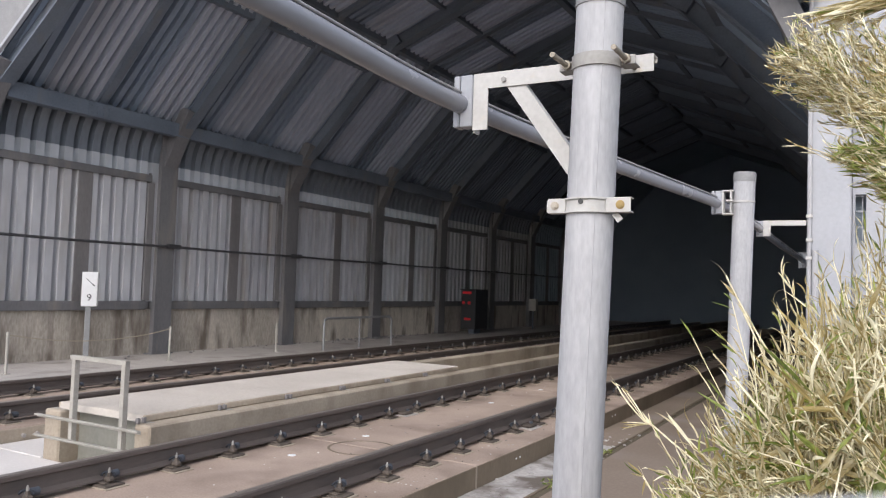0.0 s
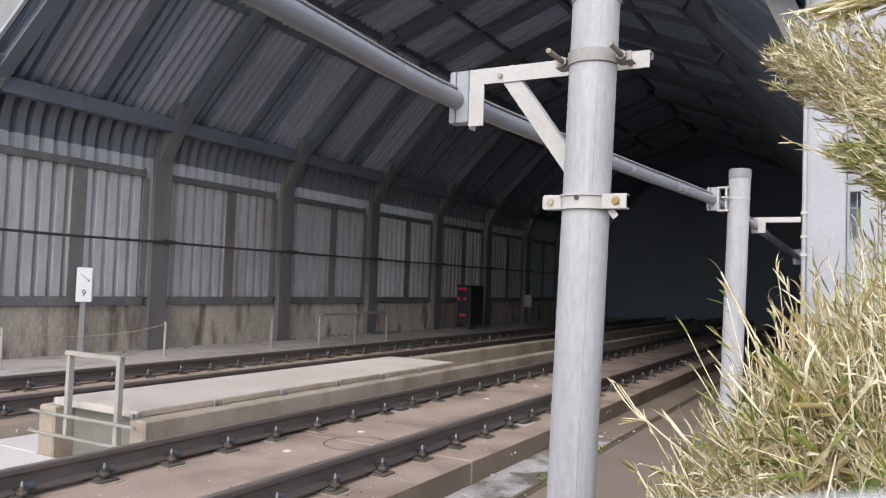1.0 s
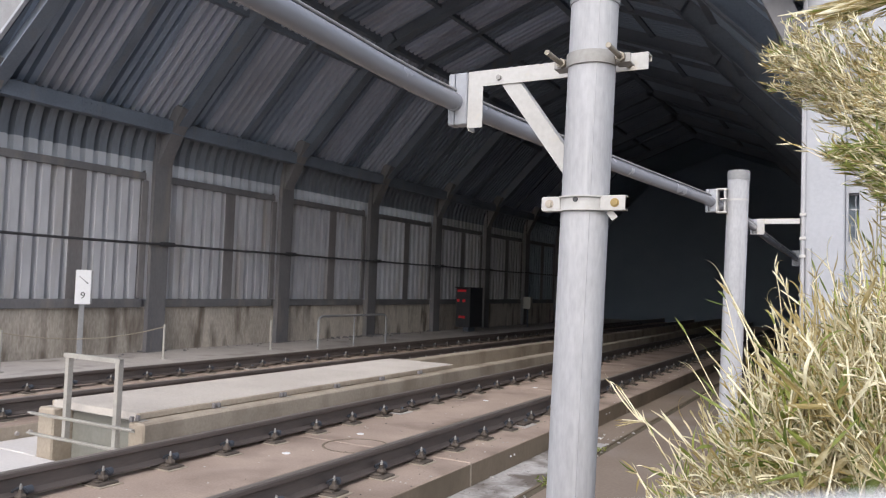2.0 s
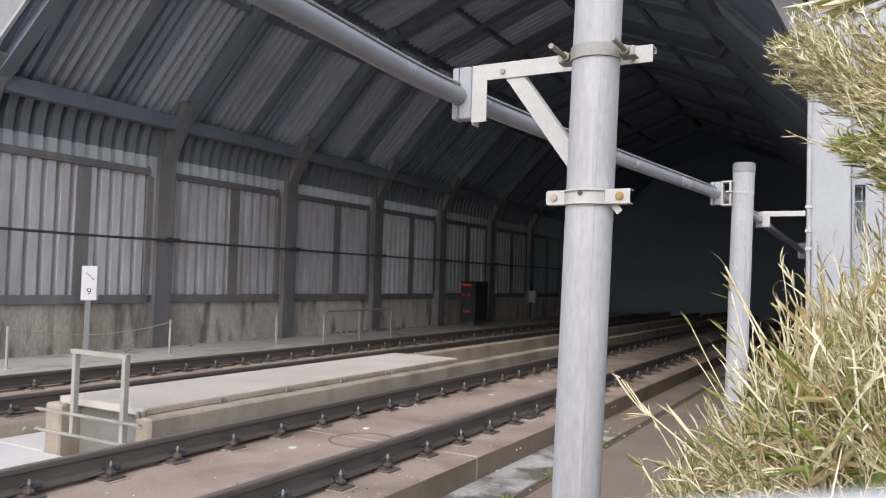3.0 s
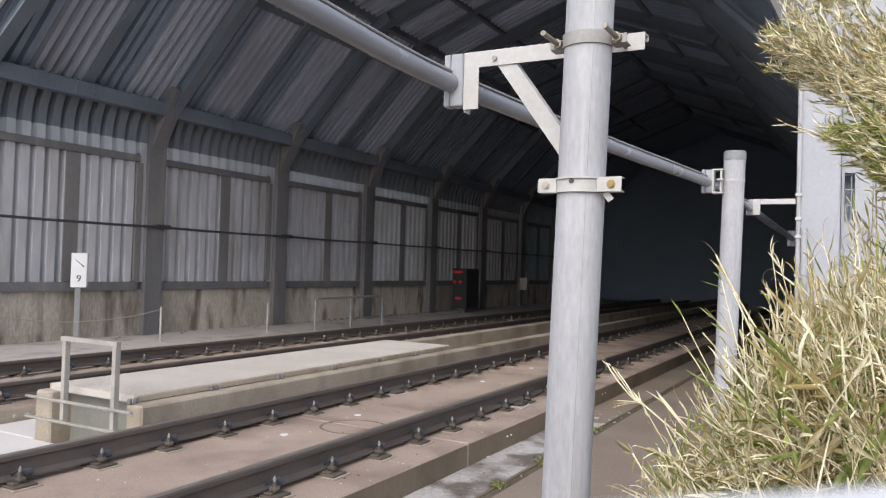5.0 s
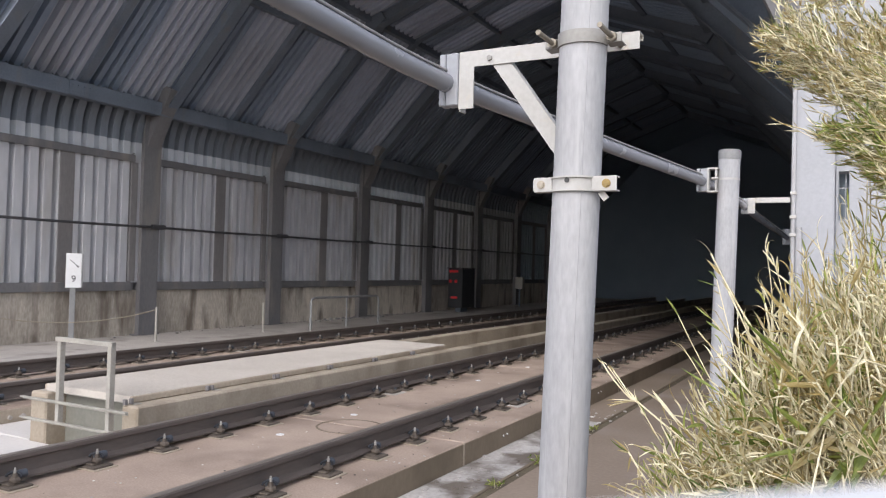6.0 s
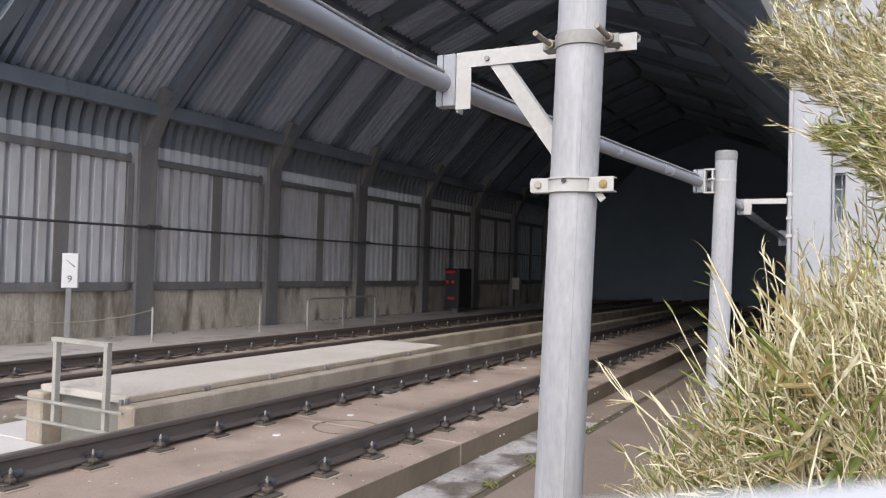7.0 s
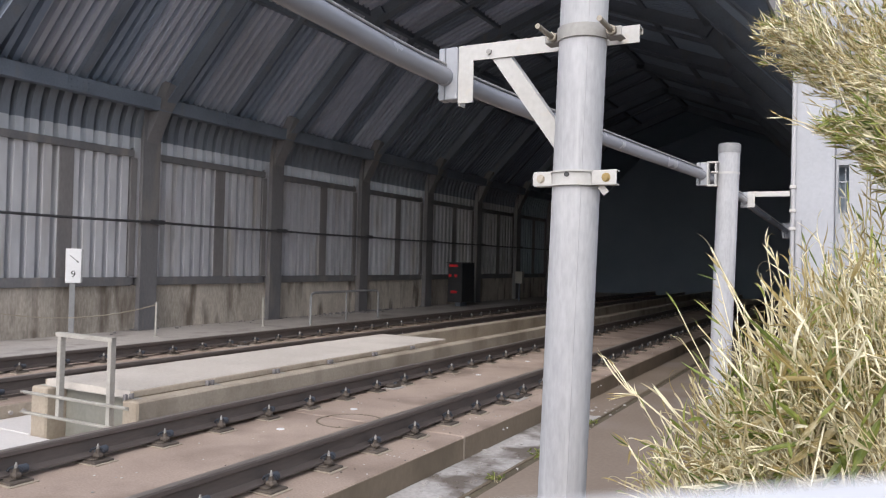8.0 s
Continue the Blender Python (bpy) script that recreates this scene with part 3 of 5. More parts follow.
def build_frames():
    for i, y in enumerate(FRAMES):
        skew = 1.55 if i == 0 else 0.0
        f = thing("portal_frame", (MID_X, y, 0), "dark dirty steel portal frame of the shed", "portal frame", group="portal frames")
        p = frame_line(y, skew)
        ends = [(p[0], -12.46)] + ([(p[-1], mirror(-12.46))] if i else [])
        for q, x in ends:
            bm = B()
            beam(bm, (x, q.y - 0.13, GROUND_Z), (x, q.y - 0.13, q.z + 0.1), 0.42, 0.28, up=(1, 0, 0), web=0.3)
            part("column", bm, M_COLUMN, f)
            bm = B()
            box(bm, x - 0.17, x + 0.17, q.y - 0.4, q.y + 0.14, 0.016, 0.04, 0.004)
            part("base_plate", bm, M_COLUMN, f)
        for a, b in zip(p[1:], p[2:-1]):
            d = (b - a).normalized()
            bm = B()
            beam(bm, a - d * 0.12 + Vector((d.z, 0, -d.x)) * 0.04, b + d * 0.02 + Vector((d.z, 0, -d.x)) * 0.04, 0.24, 0.34, up=(-d.z, 0, d.x), web=0.02)
            part("rafter", bm, M_STEEL, f)
        for k in (2, 4):
            d = (p[k + 1] - p[k - 1]).normalized()
            bm = B()
            beam(bm, p[k] - d * 0.24 + Vector((0, 0, -0.01)), p[k] + d * 0.24 + Vector((0, 0, -0.01)), 0.246, 0.40, up=(-d.z, 0, d.x))
            part("knee_plate", bm, M_STEEL, f)
        for a, b in ((p[0], p[1]), (p[-1], p[-2])):
            bm = B()
            sx = 1 if a.x < MID_X else -1
            beam(bm, (a.x - sx * 0.02, a.y - 0.12, 3.74), (a.x + sx * 0.50, b.y - 0.03, 4.88), 0.30, 0.24, up=(1, 0, 0))
            part("haunch", bm, M_COLUMN, f)
    # secondary rafters half-way between the frames
    for a, b in zip(FRAMES, FRAMES[1:]):
        y = (a + b) / 2
        f = thing("secondary_rafter", (MID_X, y, 5), "dark steel rafter between two portal frames", "rafter", group="secondary rafters")
        p = frame_line(y)
        for u, v in zip(p[1:], p[2:-1]):
            d = (v - u).normalized()
            n = Vector((-d.z, 0, d.x))
            bm = B()
            beam(bm, u + n * 0.06, v + n * 0.06, 0.16, 0.14, up=n)
            part("rafter", bm, M_STEEL, f)
    # splice plates half-way along the eave beam
    for a, b in zip(FRAMES[:5], FRAMES[1:]):
        y = (a + b) / 2 - 0.1
        sp = thing("splice", (-12.03, y, 4.46), "bolted splice plate on the eave beam", "splice plate", group="eave splices")
        bm = B()
        box(bm, -12.029, -12.015, y - 0.24, y + 0.24, 4.345, 4.575, 0.003)
        part("plate", bm, M_STEEL, sp)
        for dy, dz in product((-0.17, -0.06, 0.06, 0.17), (-0.06, 0.06)):
            bm = B()
            cyl(bm, (-12.016, y + dy, 4.46 + dz), (-12.0, y + dy, 4.46 + dz), 0.018, 6)
            part("bolt", bm, M_STEEL, sp)
    # beams along the shed
    for x, z, wdt, dep, nm, lab in ((-12.13, 4.46, 0.2, 0.26, "eave_beam", "dark steel eave beam along the shed"),
                                    (-10.40, 6.58, 0.12, 0.16, "purlin", "dark steel purlin under the roof"),
                                    (-9.84, 7.14, 0.14, 0.2, "purlin", "dark steel purlin under the roof"),
                                    (-8.35, 7.74, 0.12, 0.16, "purlin", "dark steel purlin under the roof"),
                                    (MID_X, 8.4, 0.16, 0.2, "ridge_beam", "dark steel ridge beam")):
        for xx in ((x, mirror(x)) if abs(x - MID_X) > 0.1 else (x,)):
            bm = B()
            y0 = FRAMES[0] + (1.6 if xx > MID_X else 0.9 if xx == MID_X else 0.12)
            beam(bm, (xx, y0, z), (xx, FRAMES[-1], z), wdt, dep)
            t = part(nm, bm, M_STEEL)
            tagged(t, lab, nm.replace("_", " "), group="roof beams")


def build_roof():
    """The sheets of the roof: dirty rooflight strips between dark sheets."""
    bm_dark, bm_blue = B(), B()
    lights = thing("rooflights", (-9, 14, 6.5), "dirty brownish corrugated rooflight strips between dark roof sheets", "rooflight", kind="structure")
    for j, (a, b) in enumerate(zip(FRAMES, FRAMES[1:])):
        half = (b - a) / 2
        for h in range(2):
            y0 = a + h * half
            cut = y0 + half * 0.42, y0 + half * 0.96
            # deeper bays take dark sheet for their strips, standing in for lost daylight
            lit = a < FRAMES[3] - 0.1
            for side in (1, -1):
                for prof in (SLOPE, TOP):
                    pr = list(prof) if side > 0 else [(mirror(x), z) for x, z in prof][::-1]
                    lo = y0 + (0.0 if side > 0 or j else 1.4)
                    for s0, s1, strip in ((lo, cut[0], 0), (cut[0], cut[1], 1), (cut[1], y0 + half, 0)):
                        if s1 - s0 > 0.05:
                            if strip and lit and side > 0 and (prof is SLOPE or j in (1, 2, 3)):
                                bm = B()
                                corrugated(bm, pr, s0, s1, 0.22, 0.13, (0.5, 0.95))
                                part("rooflight_sheet", bm, M_ROOFLIGHT, lights)
                            else:
                                corrugated(bm_dark if side > 0 else bm_blue, pr, s0, s1, 0.22, 0.11)
    c = part("ceiling", bm_dark, M_ROOF)
    tagged(c, "dark corrugated roof sheets of the shed, tinted with haze blue", "ceiling", kind="structure")
    c = part("ceiling_east", bm_blue, M_BLUEROOF)
    tagged(c, "corrugated roof sheets on the bank side, painted paler with blue haze", "ceiling", kind="structure")
    # lit fascia along the mouth
    p = frame_line(FRAMES[0], 1.55)
    bm = B()
    for a, b in zip(p[1:], p[2:-1]):
        d = (b - a).normalized()
        n = Vector((-d.z, 0, d.x))
        beam(bm, a - d * 0.3 + n * 0.62 - Vector((0, 0.16, 0)), b + n * 0.62 - Vector((0, 0.16, 0)), 0.05, 1.0, up=n)
    f = part("fascia", bm, M_CAP)
    tagged(f, "grey sheet fascia along the edge of the shed roof", "fascia", kind="structure")
    bm = B()
    for a, b in zip(p[1:], p[2:-1]):
        d = (b - a).normalized()
        n = Vector((-d.z, 0, d.x))
        beam(bm, a - d * 0.3 + n * 0.09 - Vector((0, 0.2, 0)), b + n * 0.09 - Vector((0, 0.2, 0)), 0.06, 0.05, up=n)
    f = part("fascia_trim", bm, M_PAINT)
    tagged(f, "thin pale trim along the lower edge of the fascia", "trim", kind="structure")


def build_inner():
    # out of view; closed to full height so the track bed stays dim
    bm = B()
    box(bm, mirror(-12.7), mirror(-12.95), 8.95, SHED_END, GROUND_Z, 5.05)
    w = part("wall_east", bm, M_LINING)
    tagged(w, "unseen shed wall on the bank side, added to block daylight", "wall", kind="structure")
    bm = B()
    # unseen end wall, set this near to brighten the darkness of the tunnel
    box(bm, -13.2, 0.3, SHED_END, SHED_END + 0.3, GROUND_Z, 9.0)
    w = part("wall_north", bm, M_TUNNEL_END)
    tagged(w, "unseen haze-blue end wall, added to lift the tunnel darkness", "wall", kind="structure")
    bm = B()
    pts = [(-12.9, GROUND_Z), (-12.9, 3.5), (-12.3, 5.1), (-9.9, 7.5), (MID_X, 8.75), (mirror(-9.9), 7.5), (mirror(-12.3), 5.1), (mirror(-12.9), 3.5), (mirror(-12.9), GROUND_Z)]
    a = [bm.verts.new((x, FRAMES[-1] - 0.02, z)) for x, z in pts]
    b = [bm.verts.new((x, SHED_END, z)) for x, z in pts]
    for i in range(len(pts) - 1):
        bm.faces.new((a[i], a[i + 1], b[i + 1], b[i]))
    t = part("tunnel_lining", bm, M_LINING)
    tagged(t, "lining of the tunnel beyond the shed, with haze put into its blue", "tunnel lining", kind="structure")
    # the hill into which the shed runs
    bm = B()
    prof = [(-70, GROUND_Z), (-40, 9), (-20, 13), (MID_X, 14), (12, 13), (30, 9), (60, GROUND_Z)]
    inner = [(-70, GROUND_Z), (-13.5, GROUND_Z), (-13.5, 5.6), (-9.9, 8.2), (MID_X, 9.4), (-3, 8.2), (0.9, 5.6), (0.9, GROUND_Z), (60, GROUND_Z)]
    y0 = HILL_Y + 0.2
    top = [bm.verts.new((x, y0 + 3, z)) for x, z in prof]
    far = [bm.verts.new((x, 160, z * 2 + 0.2)) for x, z in prof]
    low = [bm.verts.new((x, y0, z)) for x, z in inner]
    back = [bm.verts.new((x, SHED_END + 1, z)) for x, z in inner[1:-1]]
    for i in range(len(prof) - 1):
        bm.faces.new((top[i], top[i + 1], far[i + 1], far[i]))
    bm.faces.new(low[:4] + [top[1], top[0]][0:2])
    bm.faces.new((low[2], low[3], top[2], top[1]))
    bm.faces.new((low[3], low[4], top[3], top[2]))
    bm.faces.new((low[4], low[5], top[4], top[3]))
    bm.faces.new((low[5], low[6], top[5], top[4]))
    bm.faces.new((low[6], low[7], low[8], top[6], top[5]))
    for i in range(1, 7):
        bm.faces.new((low[i], low[i + 1], back[i], back[i - 1]))
    h = part("hillside", bm, M_HILL)
    tagged(h, "dark wooded hillside behind the shed", "hillside", kind="structure")


# ---------------------------------------------------------------- poles and conduit
PIPE = [(-1.53, -1.2, 2.36), (-1.475, 1.4, 2.312), (-1.463, 2.735, 2.276), (-1.27, 4.6, 2.268), (-1.07, 6.30, 2.262), (-1.04, 7.6, 2.258), (-1.018, 8.45, 2.235), (-0.99, 9.4, 2.19), (-0.93, 14, 2.1)]


def pole(x0, y, top, x_top, radius=0.084):
    p = thing("conduit_pole", (x0, y, GROUND_Z), "galvanised round steel pole with a grey cap, carrying a conduit", "pole", group="conduit poles")
    foot, head = Vector((x0, y, GROUND_Z - 0.05)), Vector((x_top, y, top))
    bm = B()
    cyl(bm, foot, head, radius, 40)
    tube = smooth(part("tube", bm, M_GALV, p))
    d = (head - foot).normalized()
    turn = radians(29)
    out = Vector((math.sin(turn), -math.cos(turn), 0)) * (radius - 0.0037)
    bm = B()
    cyl(bm, foot + out, head + out, 0.0048, 10)
    smooth(part("weld_seam", bm, M_GALV, tube))
    bm = B()
    cyl(bm, head - d * 0.012, head + d * 0.062, radius + 0.004, 40)
    bmesh.ops.bevel(bm, geom=[e for e in bm.edges if e.calc_length() < 0.05 and e.verts[0].co.z > top + 0.03 and e.verts[1].co.z > top + 0.03], offset=0.008, segments=2, affect="EDGES")
    smooth(part("cap", bm, M_CAP, tube), 30)
    return p, (lambda z: foot + d * ((z - foot.z) / d.z))


def ring(bm, c, r0, r1, z0, z1, seg=40, a0=0.0, a1=2 * math.pi):
    """An upright band round c between the angles a0 and a1."""
    full = a1 - a0 > 6.28
    n = seg if full else seg + 1
    rows = [[bm.verts.new((c[0] + r * math.cos(a0 + (a1 - a0) * k / seg), c[1] + r * math.sin(a0 + (a1 - a0) * k / seg), z)) for k in range(n)]
            for r, z in ((r0, z0), (r1, z0), (r1, z1), (r0, z1))]
    for i in range(4):
        u, v = rows[i], rows[(i + 1) % 4]
        for k in range(n if full else n - 1):
            bm.faces.new((u[k], u[(k + 1) % n], v[(k + 1) % n], v[k]))
    if not full:
        bm.faces.new([rows[i][0] for i in range(4)])
        bm.faces.new([rows[i][-1] for i in range(4)][::-1])
    bmesh.ops.recalc_face_normals(bm, faces=bm.faces[:])


def build_poles():
    # the near pole
    p, at = pole(-0.932, 2.62, 2.555, -0.860)
    c = at(1.835)
    s = thing("strap_clamp", (c.x, c.y, 1.835), "galvanised strap clamp with channel ends bolted round the pole", "clamp")
    bm = B()
    ring(bm, c, 0.0845, 0.090, 1.806, 1.852, 32, math.pi * 1.12, math.pi * 1.88)
    for z0, z1 in ((1.803, 1.809), (1.849, 1.855)):
        ring(bm, c, 0.085, 0.0965, z0, z1, 32, math.pi * 1.12, math.pi * 1.88)
    smooth(part("front_strap", bm, M_BRACKET, s), 30)
    for sx in (-1, 1):
        xa, xb = (c.x - 0.140, c.x - 0.072) if sx < 0 else (c.x + 0.072, c.x + 0.160)
        yf = c.y - 0.058
        bm = B()
        box(bm, xa, xb, yf, yf + 0.005, 1.803, 1.855, 0.002)
        for z0, z1 in ((1.803, 1.808), (1.850, 1.855)):
            box(bm, xa, xb, yf + 0.0052, yf + 0.040, z0, z1, 0.001)
        if sx < 0:
            box(bm, xa - 0.004, xa + 0.001, yf + 0.004, yf + 0.038, 1.809, 1.849, 0.001)
        part("channel_end", bm, M_BRACKET, s)
    bm = B()
    ring(bm, c, 0.0845, 0.090, 1.812, 1.850, 32, 0, math.pi)
    smooth(part("back_strap", bm, M_BRACKET, s), 30)
    for sx, mat in ((-1, M_RUSTBOLT), (1, M_BRASS)):
        x, yf = c.x + (0.124 if sx > 0 else -0.112), c.y - 0.058
        bm = B()
        cyl(bm, (x, yf - 0.009, 1.829), (x, yf + 0.06, 1.829), 0.008, 10)
        cyl(bm, (x, yf - 0.007, 1.829), (x, yf, 1.829), 0.0125, 6)
        cyl(bm, (x, yf - 0.002, 1.829), (x, yf, 1.829), 0.0155, 16)
        part("bolt", bm, mat, s)
    bm = B()
    cyl(bm, (c.x - 0.005, c.y - 0.0935, 1.84), (c.x - 0.005, c.y - 0.089, 1.84), 0.009, 12)
    part("strap_hole", bm, M_BLACK, s)
    bm = B()
    box(bm, -0.012, 0.012, -0.002, 0.002, -0.035, 0.0, 0.001, pose(c.x + 0.098, c.y - 0.035, 1.803, 0, -38, 0))
    part("lug", bm, M_BRACKET, s)

    # its bracket: arm, brace, drop leg, band and threaded studs
    c = at(2.34)
    b = thing("conduit_bracket", (c.x, c.y, 2.34), "pale steel angle bracket with a diagonal brace clamped to the pole", "bracket", group="conduit brackets")
    y = 2.716
    bm = B()
    box(bm, -1.41, -0.69, y, y + 0.006, 2.325, 2.388)
    box(bm, -1.41, -0.69, y + 0.006, y + 0.055, 2.382, 2.388, 0.001)
    box(bm, -1.41, -0.69, y + 0.049, y + 0.055, 2.365, 2.382, 0.001)
    part("arm", bm, M_BRACKET, b)
    bm = B()
    box(bm, -1.41, -1.345, y + 0.0001, y + 0.0061, 2.16, 2.3249)
    box(bm, -1.41, -1.404, y + 0.0063, y + 0.055, 2.15, 2.3245, 0.001)
    part("drop_leg", bm, M_BRACKET, b)
    bm = B()
    a1, a2 = Vector((-1.235, y + 0.0105, 2.335)), Vector((-0.985, y + 0.0105, 1.99))
    d = (a2 - a1).normalized()
    nrm = Vector((d.z, 0, -d.x))
    beam(bm, a1 - d * 0.03, a2 + d * 0.1, 0.006, 0.062, up=nrm)
    beam(bm, a1 + d * 0.02 - nrm * 0.03 + Vector((0, 0.025, 0)), a2 + d * 0.1 - nrm * 0.03 + Vector((0, 0.025, 0)), 0.05, 0.006, up=nrm)
    part("brace", bm, M_BRACKET, b)
    bm = B()
    cyl(bm, (-1.275, y - 0.010, 2.352), (-1.275, y, 2.352), 0.011, 6)
    part("bolt", bm, M_BAND, b)
    bm = B()
    ring(bm, c, 0.0845, 0.091, 2.318, 2.364, 32, math.pi, 2 * math.pi)
    smooth(part("band", bm, M_BAND, b), 30)
    for sx in (-1, 1):
        x = c.x + sx * 0.108
        bm = B()
        xa, xb = sorted((c.x + sx * 0.0845, c.x + sx * 0.14))
        box(bm, xa, xb, c.y - 0.010, c.y - 0.003, 2.326, 2.360, 0.002)
        box(bm, xa, xb, c.y - 0.003, c.y + 0.05, 2.326, 2.331, 0.001)
        part("ear", bm, M_BAND, b)
        bm = B()
        cyl(bm, (x, 2.455, 2.343), (x, y + 0.02, 2.343), 0.0095, 12)
        stud = part("threaded_stud", bm, M_STUD, b)
        bm = B()
        cyl(bm, (x, c.y - 0.03, 2.343), (x, c.y - 0.0125, 2.343), 0.018, 6)
        part("nut", bm, M_STUD, stud)
    pipe_clamp(-1.453, 2.735, 2.28, 0.042, 0.105)

    # the pole at the shed mouth
    p, at = pole(-0.945, 6.35, 2.44, -0.885, 0.080)
    c = at(2.26)
    b = thing("conduit_bracket", (c.x, c.y, 2.26), "small pale channel bracket strapped to the pole", "bracket", group="conduit brackets")
    y = 6.27
    bm = B()
    for z0, z1 in ((2.345, 2.357), (2.165, 2.177)):
        box(bm, -1.035, -0.955, y - 0.02, y + 0.06, z0, z1, 0.001)
    for x0, x1 in ((-1.035, -1.023), (-0.977, -0.965)):
        box(bm, x0, x1, y - 0.02, y + 0.06, 2.177, 2.345, 0.001)
    part("channel", bm, M_BRACKET, b)
    bm = B()
    ring(bm, c, 0.081, 0.084, 2.262, 2.278, 32)
    smooth(part("band", bm, M_BRACKET, b), 30)
    bm = B()
    cyl(bm, (-1.0, y - 0.03, 2.27), (-0.95, y - 0.03, 2.27), 0.009, 8)
    part("bolt", bm, M_BOLT, b)
    pipe_clamp(-1.075, 6.28, 2.262, 0.04, 0.09)


def pipe_clamp(x, y, z, hx, hz):
    t = thing("pipe_clamp", (x, y, z), "blue-grey two-piece clamp block round the conduit", "clamp", group="pipe clamps")
    for x0, x1 in ((x - hx, x - hx * 0.35), (x - hx * 0.35 + 0.003, x + hx)):
        bm = B()
        box(bm, x0, x1, y - 0.03, y + 0.03, z - hz, z + hz, 0.004)
        part("block", bm, M_CLAMP, t)


def build_conduit():
    t = thing("conduit", PIPE[2], "long grey plastic conduit carried on poles along the track", "conduit")
    line = [Vector(p) for p in PIPE]
    fine = []
    for i in range(len(line) - 1):
        p0, p1, p2, p3 = line[max(i - 1, 0)], line[i], line[i + 1], line[min(i + 2, len(line) - 1)]
        for k in range(6):
            s = k / 6
            fine.append(0.5 * ((2 * p1) + (p2 - p0) * s + (2 * p0 - 5 * p1 + 4 * p2 - p3) * s * s + (3 * p1 - p0 - 3 * p2 + p3) * s ** 3))
    fine.append(line[-1])
    bm = B()
    sweep(bm, [p - Vector((0, 0, 0.008)) for p in fine], 0.037, 24)
    smooth(part("pipe", bm, M_PIPE, t))
    bm = B()
    sweep(bm, [p + Vector((-0.012, 0, 0.033 + 0.0015 * math.sin(p.y * 3.1))) for p in fine], 0.0075, 8)
    smooth(part("lashed_cable", bm, M_CABLE, t, "thin dark cable lashed on top of the conduit"))
    bm = B()
    sweep(bm, [p + Vector((0.004, 0, 0.0415)) for p in fine], 0.0055, 8)
    smooth(part("lashing_wire", bm, M_BOLT, t, "thin bright wire beside the cable"))


def build_mouth_column():
    t = thing("mouth_column", (-0.385, 8.6, GROUND_Z), "large pale grey painted steel column at the shed mouth", "column")
    bm = B()
    box(bm, -0.575, -0.195, 8.5, 8.9, GROUND_Z, 4.75, 0.012)
    part("casing", bm, M_PAINT, t)
    bm = B()
    cyl(bm, (-0.565, 8.47, GROUND_Z), (-0.565, 8.47, 4.6), 0.022, 12)
    smooth(part("vertical_conduit", bm, M_GALV, t))
    bm = B()
    cyl(bm, (-0.51, 8.465, GROUND_Z), (-0.51, 8.465, 2.02), 0.03, 12)
    smooth(part("short_conduit", bm, M_GALV, t))
    for z in (2.36, 2.12, 1.94, 1.55, 1.2):
        bm = B()
        box(bm, -0.595, -0.535, 8.44, 8.5, z - 0.016, z + 0.016, 0.003)
        part("clip", bm, M_BRACKET, t)
    b = thing("conduit_bracket", (-0.6, 8.45, 2.2), "pale L-shaped bracket fixed to the mouth column", "bracket", group="conduit brackets")
    bm = B()
    box(bm, -0.985, -0.59, 8.40, 8.406, 2.262, 2.315, 0.001)
    box(bm, -0.985, -0.59, 8.406, 8.44, 2.309, 2.315, 0.001)
    part("arm", bm, M_BRACKET, b)
    bm = B()
    box(bm, -0.985, -0.915, 8.39, 8.3985, 2.155, 2.313, 0.001)
    part("drop_plate", bm, M_BRACKET, b)
    pipe_clamp(-1.02, 8.45, 2.235, 0.034, 0.08)
    pipe_clamp(-0.944, 12.9, 2.124, 0.06, 0.12)
    h = thing("side_building", (1.5, 9, GROUND_Z), "pale grey rendered side building beside the shed", "building")
    # its wall, with an opening for the narrow window beside the column
    x0, x1, z0, z1 = -0.165, -0.07, 2.10, 2.60
    bm = B()
    box(bm, -0.19, x0, 8.75, 9.3, GROUND_Z, 4.9)
    box(bm, x1, 3.0, 8.75, 9.3, GROUND_Z, 4.9)
    box(bm, x0, x1, 8.75, 9.3, GROUND_Z, z0)
    box(bm, x0, x1, 8.75, 9.3, z1, 4.9)
    part("wall", bm, M_PAINT, h)
    bm = B()
    box(bm, x0 + 0.001, x1 - 0.001, 8.99, 9.0, z0, z1)
    pane = part("window", bm, M_BOXDARK, h, "dark window pane with pale glazing bars")
    bm = B()
    for z in (z0 + 0.005, z0 + 0.17, z0 + 0.33, z1 - 0.017):
        box(bm, x0 + 0.002, x1 - 0.002, 8.80, 8.83, z, z + 0.012)
    box(bm, (x0 + x1) / 2 + 0.012, (x0 + x1) / 2 + 0.02, 8.801, 8.829, z0 + 0.02, z1 - 0.02)
    part("glazing_bar", bm, M_PAINT, pane)
    bm = B()
    box(bm, -0.04, 3.1, 8.6, 9.4, 4.9, 5.0, 0.02)
    part("roof", bm, M_PAINT, h)


